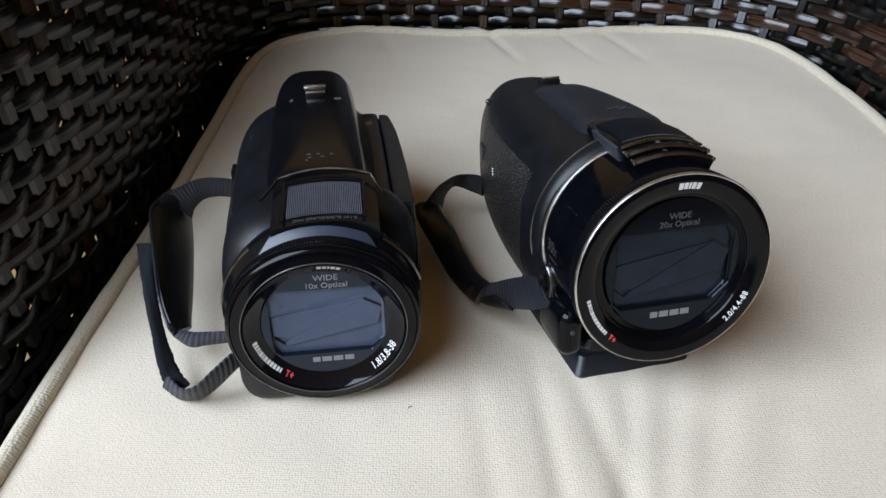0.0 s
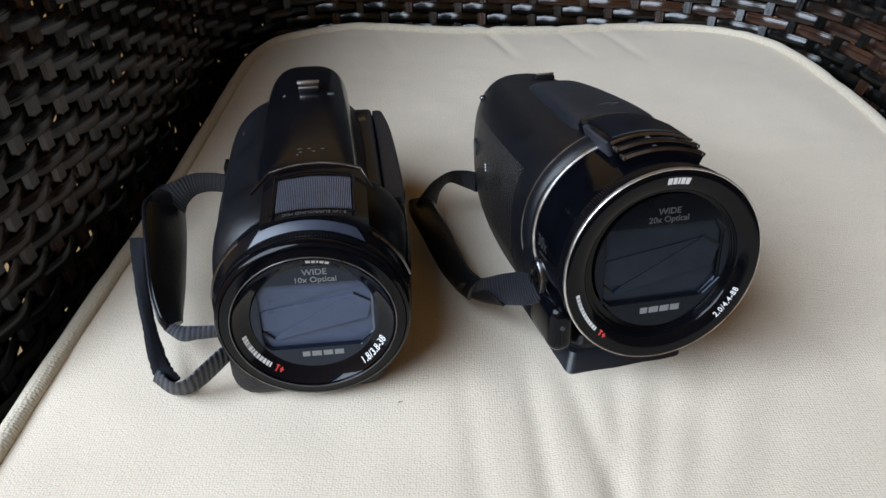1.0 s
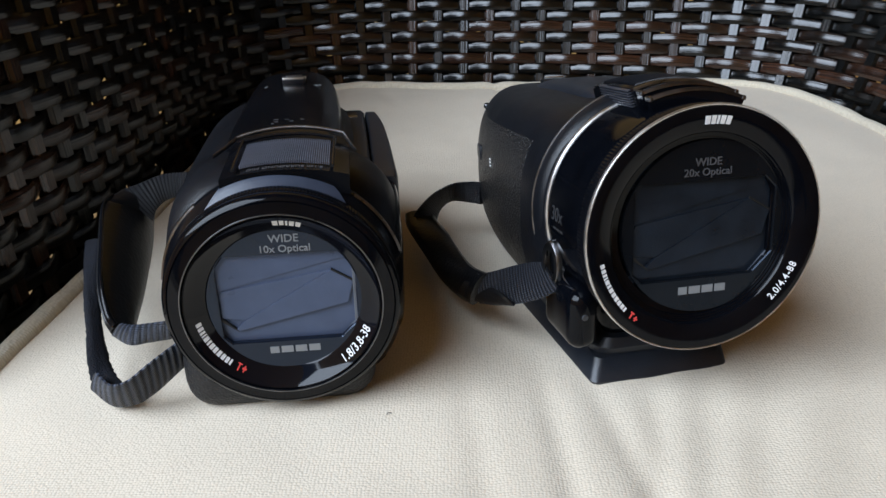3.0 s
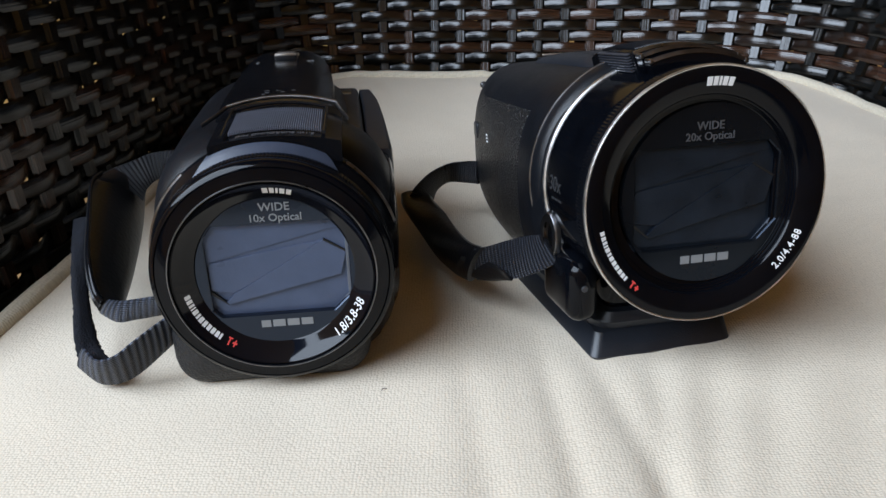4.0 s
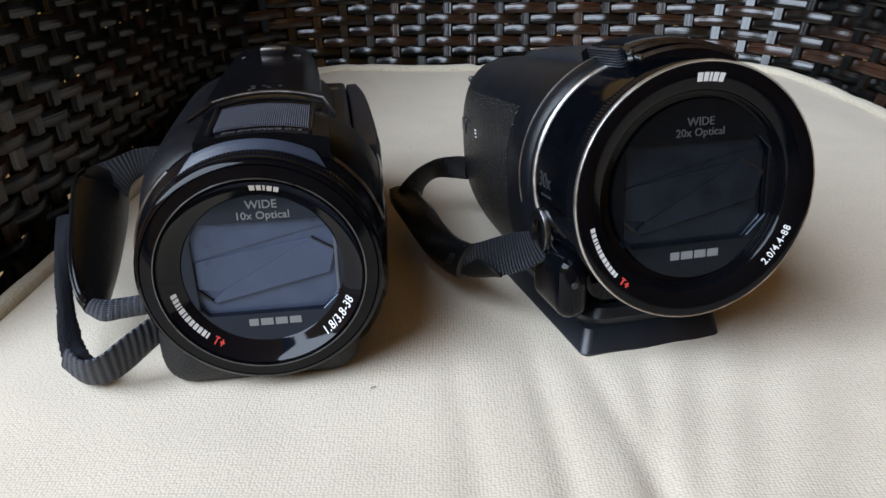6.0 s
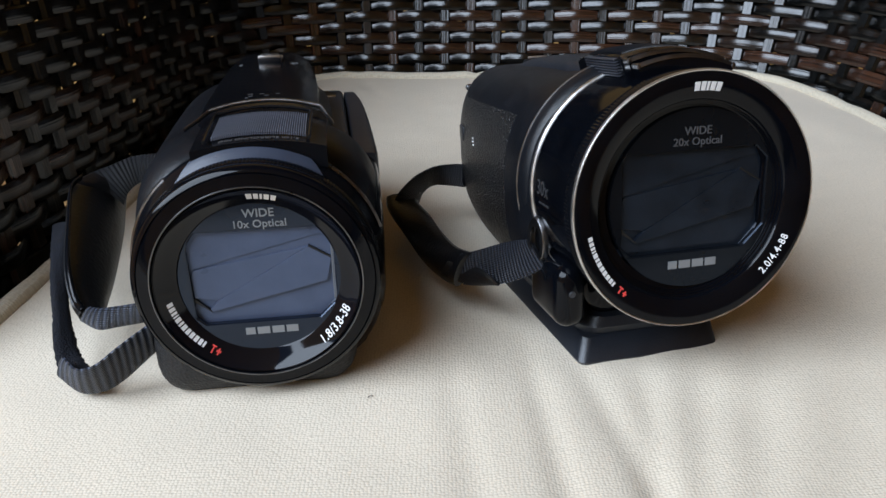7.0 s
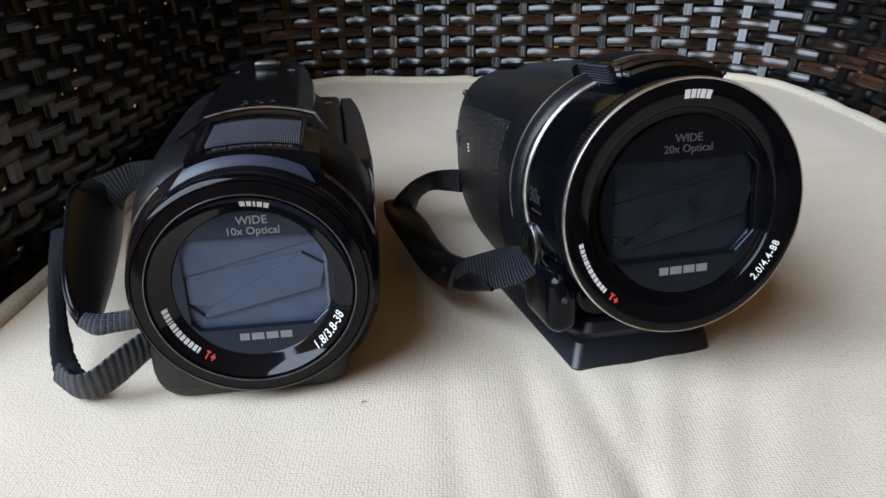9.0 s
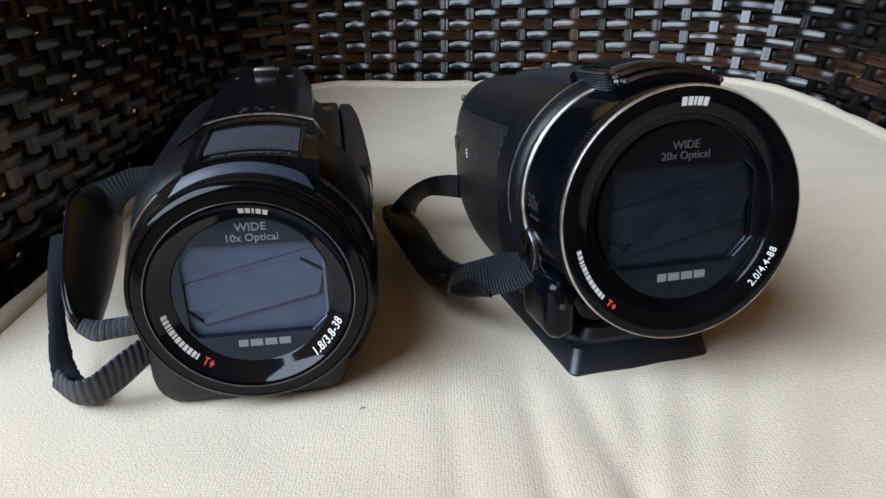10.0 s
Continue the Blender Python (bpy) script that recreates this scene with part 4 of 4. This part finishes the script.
    ribbon("lower_webbing", [((-0.0587, 0.0105, -0.0262), (0.0033, -0.0021, 0.0075)), ((-0.0529, 0.0057, -0.0285), (0.0030, -0.0069, 0.0120)), ((-0.0471, 0.0053, -0.0280), (0.0017, -0.0071, 0.0130)), ((-0.0417, 0.0083, -0.0257), (0.0016, -0.0051, 0.0135)), ((-0.0352, 0.0126, -0.0222), (0.0010, -0.0034, 0.0115)), ((-0.0292, 0.0170, -0.0195), (0.0013, -0.0035, 0.0100))], 0.0018, WEB, strap, "ribbed navy-black webbing", n=50, at=at)
    return it


def build_large_camcorder():
    """The bulkier camcorder: wide barrel with bright rim, propped up at the front on a flat plate."""
    it = thing("camcorder", pose(0.0765, 0.2013, 0, 0, 0, 12.2), "bulky black camcorder with chrome-rimmed lens on a mounting plate", "camcorder", "camcorders on the cushion")
    at = Matrix.Translation((0, 0, 0.0549)) @ Matrix.Rotation(radians(-8.1), 4, "X")
    shell = Loft([(0.034, -0.0345, 0.0335, -0.0370, 0.0310, 2.3), (0.042, -0.0365, 0.0345, -0.0390, 0.0325, 2.5), (0.060, -0.0372, 0.0345, -0.0395, 0.0325, 2.8), (0.090, -0.0368, 0.0335, -0.0390, 0.0322, 2.8),
                  (0.118, -0.0342, 0.0305, -0.0370, 0.0312, 2.8), (0.142, -0.0295, 0.0260, -0.0345, 0.0305, 2.8), (0.160, -0.0225, 0.0205, -0.0290, 0.0288, 2.7), (0.1685, -0.0130, 0.0130, -0.0190, 0.0240, 2.3)])
    body = part("body", shell.bm(60, 112), MATTE, it, at=at)
    part("leatherette_panel", shell.patch(0.052, 0.125, 146, 214, 0.0001, 20, 20), RUBBER, body, "black leather-grained grip side", at=at)
    cover = Loft([(0.050, -0.0110, 0.0200, 0.0150, 0.0345, 3.6), (0.058, -0.0135, 0.0225, 0.0120, 0.0362, 3.8), (0.090, -0.0125, 0.0215, 0.0100, 0.0358, 3.6), (0.122, -0.0110, 0.0190, 0.0080, 0.0335, 3.4), (0.132, -0.0100, 0.0170, 0.0080, 0.0305, 3.0)])
    part("top_cover", cover.bm(30, 80), PANEL, it, "blue-black satin top cover", at=at)
    lever = part("zoom_lever", block(0.010, 0.005, 0.0030, 0.0008), MATTE, it, at=at @ Matrix.Translation((0.0045, 0.1405, 0.0307)))
    part("lever_edge", block(0.0085, 0.0008, 0.0009, 0.0002), CHROME, lever, at=at @ Matrix.Translation((0.0045, 0.1382, 0.0331)))
    bars("embossed_mark", [(-0.003, 0, 0.002, 0.0005), (0, 0.0006, 0.002, 0.0004), (0.003, 0, 0.0018, 0.0005), (0.001, -0.001, 0.0016, 0.0004)], FAINT, it, lambda x, v, h: at @ Vector((x + 0.0075, 0.070 + v * 1.6, cover.at(0.070, 90)[2] + 0.00002 + h)))
    # barrel, trims and rings
    barrel = part("lens_barrel", lathe([(0.0300, 0.0040), (0.0338, 0.0045), (0.0336, 0.0085), (0.0338, 0.0100), (0.0340, 0.0330), (0.0320, 0.0350)], 160), GLOSS, it, at=at)
    part("barrel_trim", lathe([(0.0338, 0.0328), (0.0345, 0.0332), (0.0346, 0.0341), (0.0338, 0.0346)], 160), CHROME, barrel, "thin chrome ring", at=at)
    part("barrel_trim", lathe([(0.0336, 0.0346), (0.0352, 0.0356), (0.0362, 0.0380), (0.0366, 0.0400), (0.0350, 0.0415)], 160), MATTE, barrel, at=at)
    part("barrel_trim", lathe([(0.0362, 0.0396), (0.0369, 0.0399), (0.0369, 0.0404), (0.0362, 0.0408)], 160), GUNMETAL, barrel, at=at)
    part("focus_ring", lathe([(0.0300, 0.0012), (0.0341, 0.0014), (0.0345, 0.0020), (0.0345, 0.0066), (0.0338, 0.0074)], 420, teeth=1, depth=0.0002), SMOOTH, it, "finely toothed black focus ring", at=at)
    part("lens_rim", lathe([(0.0335, 0.0016), (0.0346, 0.0013), (0.0348, 0.0006), (0.0347, 0.0001), (0.0345, -0.0002), (0.0342, -0.0001), (0.0341, 0.0008)], 200), CHROME, it, "bright chrome lens rim", at=at)
    ring = part("lens_ring", lathe([(0.0341, 0.0006), (0.0340, -0.0002), (0.0330, -0.0004), (0.0275, 0.0010), (0.0270, 0.0014), (0.0268, 0.0022), (0.0265, 0.0023), (0.0264, 0.0030), (0.0260, 0.0031), (0.0259, 0.0037), (0.0256, 0.0038), (0.0254, 0.0044), (0.0235, 0.0048)], 200), GLOSS, it, at=at)

    def cone(r):
        return -0.0004 + (0.0330 - r) * 0.2545 - 0.0001
    inset = at @ Matrix.Translation((0.0020, 0, 0))
    front_plate(it, inset, 0.0246, 0.0425, 0.0284, -0.0006, 0.0040, 0.006, PLATE_SHADED)
    lens_cover(it, inset, 0.0425, 0.0284, -0.0006, 0.0048, 0.006, BLADE_SHADED)
    lettering("wide_text", "WIDE", 0.0031, FAINT, it, face_place(0.0, 0.0185, 0.0039, inset), "dim grey print reading WIDE", bold=0.00002)
    lettering("optical_text", "20x Optical", 0.0030, FAINT, it, face_place(0.0, 0.0157, 0.0039, inset), "dim grey print reading 20x Optical", bold=0.00001)
    bars("maker_mark", word_bars((0.0026, 0.0034, 0.0033, 0.0032), 0.0022, 0.0006), GREY, it, face_place(0.0, -0.0180, 0.0039, inset))
    bars("ring_mark", word_bars((0.0014, 0.0012, 0.0006, 0.0013, 0.0013), 0.0023, 0.0004), WHITE, ring, face_place(0, 0, cone, at, (0.0304, 86.5, 1)))
    bars("ring_mark", word_bars((0.0011, 0.0010, 0.0007, 0.0004, 0.0012, 0.0007, 0.0012, 0.0011, 0.0011, 0.0011, 0.0010, 0.0006), 0.0013, 0.0004), WHITE, ring, face_place(0, 0, cone, at, (0.0304, 207, -1)))
    bars("red_mark", [(-0.0008, 0, 0.0004, 0.0018), (-0.0008, 0.0008, 0.0014, 0.0004), (0.0009, 0, 0.0004, 0.0015), (0.0009, 0, 0.0013, 0.0004)], RED, ring, face_place(0, 0, cone, at, (0.0304, 228, -1)))
    lettering("aperture_text", "2.0/4.4-88", 0.0027, WHITE, ring, face_place(0, 0, cone, at, (0.0302, 326, -1)), "white print reading 2.0/4.4-88", bold=0.00002, space=1.12)
    lettering("zoom_text", "30x", 0.0062, DIM, barrel, lambda x, v, h: at @ Vector(((0.03405 + h) * math.cos(radians(177) - v / 0.034), 0.0245 - x, (0.03405 + h) * math.sin(radians(177) - v / 0.034))), "dim grey print reading 30x")
    bars("zoom_caption", word_bars((0.0022, 0.0022, 0.0022), 0.0006, 0.0006), DIM, barrel, lambda x, v, h: at @ Vector(((0.03405 + h) * math.cos(radians(184) - v / 0.034), 0.0235 - x, (0.03405 + h) * math.sin(radians(184) - v / 0.034))))
    # microphone bridge
    mic = part("mic_bridge", lathe([(0.0320, 0.0205), (0.0385, 0.0210), (0.0396, 0.0225), (0.0398, 0.0350), (0.0388, 0.0470), (0.0372, 0.0520), (0.0320, 0.0530)], 48, 64.5, 109), SMOOTH, it, at=at)
    part("mic_rib_grille", lathe([(0.0390, 0.0235), (0.0401, 0.0240), (0.0403, 0.0350), (0.0394, 0.0465), (0.0380, 0.0470)], 96, 68, 106, teeth=1, depth=0.00035), MATTE, mic, "black ribbed microphone top", at=at)
    for k in range(7):
        r, a = 0.0344 + 0.00080 * k, radians(109.4)
        part("mic_side_rib", block(0.0016, 0.021, 0.00042, 0.00012), RIBDARK, mic, at=at @ Matrix.Translation((r * math.cos(a), 0.0330, r * math.sin(a))) @ Matrix.Rotation(radians(-19.4), 4, "Y"))
    part("mic_edge", lathe([(0.0390, 0.0206), (0.0397, 0.0208), (0.0398, 0.0214), (0.0390, 0.0216)], 48, 65, 108.5), GUNMETAL, mic, at=at)
    for y, r in ((0.0152, 0.0392), (0.0105, 0.0379)):
        bar = part("mic_bar", lathe([(0.0330, y), (r - 0.0006, y), (r, y + 0.0006), (r, y + 0.0026), (r - 0.0006, y + 0.0032), (0.0330, y + 0.0032)], 48, 65.5, 109.5), GLOSS, mic, at=at)
        part("bar_edge", lathe([(r - 0.0008, y - 0.0002), (r, y + 0.0001), (r + 0.0002, y + 0.0004), (r, y + 0.0007), (r - 0.0008, y + 0.0008)], 48, 65, 110), GUNMETAL, bar, "chrome edge", at=at)
        for end in (66.2, 109.0):
            part("bar_post", block(0.0009, 0.0036, 0.0014, 0.0002), GUNMETAL, bar, at=at @ Matrix.Translation(((r - 0.0004) * math.cos(radians(end)), y + 0.0015, (r - 0.0004) * math.sin(radians(end)))) @ Matrix.Rotation(radians(90 - end), 4, "Y"))
        part("bar_rest", block(0.0012, 0.0030, 0.0010, 0.0003), CHROME, bar, at=at @ Matrix.Translation((0.0, y + 0.0045, r - 0.0008)))
    part("mic_brow", lathe([(0.0365, 0.051), (0.0378, 0.0515), (0.0378, 0.0535), (0.0365, 0.054)], 48, 60, 107), GUNMETAL, mic, at=at)
    # side lug, strap, folded screen
    part("folded_screen", block(0.008, 0.082, 0.046, 0.003, 3), PANEL, it, at=at @ Matrix.Translation((0.0335, 0.090, -0.002)))
    lug = part("strap_lug", lathe([(0.0034, 0.0), (0.0052, 0.0), (0.0056, 0.0006), (0.0056, 0.0018), (0.0034, 0.0018)], 40), GUNMETAL, it, "grey metal strap loop", at=at @ Matrix.Translation((-0.0345, 0.0300, -0.0150)) @ Matrix.Rotation(radians(-78), 4, "Z") @ Matrix.Diagonal((0.85, 1, 1.35, 1)))
    part("side_block", block(0.0095, 0.026, 0.019, 0.0044, 6), GLOSS, it, at=at @ Matrix.Translation((-0.0292, 0.0255, -0.0280)))
    part("side_screw", lathe([(0, -0.0004), (0.0008, -0.0004), (0.0010, 0), (0.0010, 0.001), (0, 0.001)], 24), DIM, it, at=at @ Matrix.Translation((-0.0295, 0.0125, -0.0265)))
    part("side_button", block(0.0016, 0.010, 0.0060, 0.0007), PANEL, it, at=at @ Matrix.Translation((shell.at(0.121, 172)[0] + 0.0001, 0.121, 0.0060)) @ Matrix.Rotation(radians(-7), 4, "Z"))
    for k in range(3):
        part("rear_knob", lathe([(0, -0.0012), (0.0011, -0.0012), (0.0015, -0.0007), (0.0015, 0.001), (0, 0.001)], 20), GUNMETAL, it, at=at @ Matrix.Translation((shell.at(0.146, 140)[0], 0.146, shell.at(0.146, 140)[2] - 0.0035 * k)))
    bars("side_mark", [(0, 0.001, 0.0016, 0.0006), (0, -0.0002, 0.0016, 0.0006), (0.0004, -0.0014, 0.0014, 0.0006)], WHITE, it, lambda x, v, h: at @ Vector((shell.at(0.0924, 168)[0] - 0.0006 - h, 0.0924 - x, 0.0067 + v)))
    ribbon("upper_webbing", [((-0.0328, 0.1235, -0.0123), (0.0004, 0.0007, 0.0095)), ((-0.0364, 0.1313, -0.0131), (-0.0004, -0.0031, 0.0098)), ((-0.0424, 0.1401, -0.0147), (-0.0025, -0.0135, 0.0105)), ((-0.0500, 0.1349, -0.0167), (-0.0049, -0.0108, 0.0095)), ((-0.0558, 0.1256, -0.0195), (-0.0081, -0.0070, 0.0080)), ((-0.0586, 0.1213, -0.0222), (-0.0084, -0.0006, 0.0065))], 0.0018, WEBFLAT, lug, n=50, at=at)
    pad = ribbon("strap_pad", [((-0.0591, 0.1266, -0.0207), (0.0132, 0.0028, -0.0035)), ((-0.0593, 0.1204, -0.0226), (0.0139, 0.0069, -0.0013)), ((-0.0574, 0.1013, -0.0257), (0.0116, 0.0033, 0.0045)), ((-0.0562, 0.0784, -0.0282), (0.0075, -0.0007, 0.0095)), ((-0.0543, 0.0617, -0.0290), (0.0032, -0.0068, 0.0130)), ((-0.0518, 0.0509, -0.0285), (0.0023, -0.0092, 0.0140))], 0.0036, PAD, lug, "padded black leather grip", n=60, at=at, belly=0.0010, wide=12)
    ribbon("strap_tab", [((-0.0570, 0.0595, -0.0302), (0.0013, -0.0067, 0.0065)), ((-0.0528, 0.0555, -0.0310), (0.0017, -0.0043, 0.0070)), ((-0.0492, 0.0506, -0.0310), (0.0013, -0.0037, 0.0070)), ((-0.0456, 0.0460, -0.0315), (0.0002, -0.0024, 0.0040)), ((-0.0427, 0.0436, -0.0323), (-0.0004, 0.0000, 0.0005))], 0.0014, PAD, pad, "pointed leather tab", n=24, at=at @ Matrix.Translation((0, -0.0024, 0.0010)))
    ribbon("front_webbing", [((-0.0520, 0.0516, -0.0285), (-0.0016, -0.0045, 0.0120)), ((-0.0477, 0.0470, -0.0273), (-0.0023, -0.0018, 0.0125)), ((-0.0418, 0.0423, -0.0250), (-0.0009, 0.0034, 0.0120)), ((-0.0371, 0.0359, -0.0218), (0.0004, 0.0106, 0.0085)), ((-0.0335, 0.0303, -0.0188), (-0.0014, 0.0110, 0.0056))], 0.0018, WEBDARK, lug, "ribbed black webbing", n=40, at=at)
    # mounting plate under the front, flat on the cushion
    flat = Matrix.Translation((0, 0, 0))
    plate = bmesh.new()
    tiers = [(-0.0235, 0.0230, 0.0132, 0.075, -0.0010), (-0.0240, 0.0232, 0.0130, 0.075, 0.0000), (-0.0215, 0.0225, 0.0170, 0.074, 0.0062), (-0.0215, 0.0250, 0.0180, 0.074, 0.0066), (-0.0218, 0.0256, 0.0175, 0.074, 0.0090), (-0.0200, 0.0240, 0.0190, 0.073, 0.0118), (-0.0170, 0.0210, 0.0225, 0.071, 0.0128)]
    loops = []
    for x0, x1, y0, y1, z in tiers:
        loop, r = [], 0.003 if z < 0.0064 else 0.007
        for cx, cy, a0 in ((x1 - r, y0 + r, -90), (x1 - r, y1 - r, 0), (x0 - 0.006 + r, y1 - r, 90), (x0 + r, y0 + r, 180)):
            loop += [plate.verts.new((cx + r * math.cos(radians(a0 + 15 * k)), cy + r * math.sin(radians(a0 + 15 * k)), z)) for k in range(7)]
        loops.append(loop)
    for p, q in zip(loops, loops[1:]):
        for i in range(len(p)):
            plate.faces.new((p[i], p[(i + 1) % len(p)], q[(i + 1) % len(p)], q[i]))
    plate.faces.new(loops[0][::-1])
    plate.faces.new(loops[-1])
    part("mounting_plate", plate, PANEL, it, "black plastic mounting plate with chamfered sides", at=flat)
    part("plate_neck", block(0.036, 0.044, 0.016, 0.005, 4), GLOSS, it, at=flat @ Matrix.Translation((0.000, 0.042, 0.0185)))
    return it


build_small_camcorder()
build_large_camcorder()


# ---- lint on the cushion ----
def build_lint(x, y, turn, size):
    """A short bent thread lying on the cloth."""
    z = cushion_height(x, y)
    it = thing("lint_thread", pose(x, y, z, 0, 0, turn), "tiny dark thread of lint on the cream cushion", "lint", "lint on the cushion")
    ribbon("fibre", [((-size, 0, 0.0004), (0, 0.00025, 0)), ((0, size * 0.25, 0.0006), (0, 0.00025, 0)), ((size, -size * 0.2, 0.0003), (0, 0.00025, 0))], 0.0002, BASKET, it, n=10, wide=2)


for spot in ((-0.0119, 0.1935, 40, 0.0009), (0.143, 0.315, 10, 0.0011)):
    build_lint(*spot)
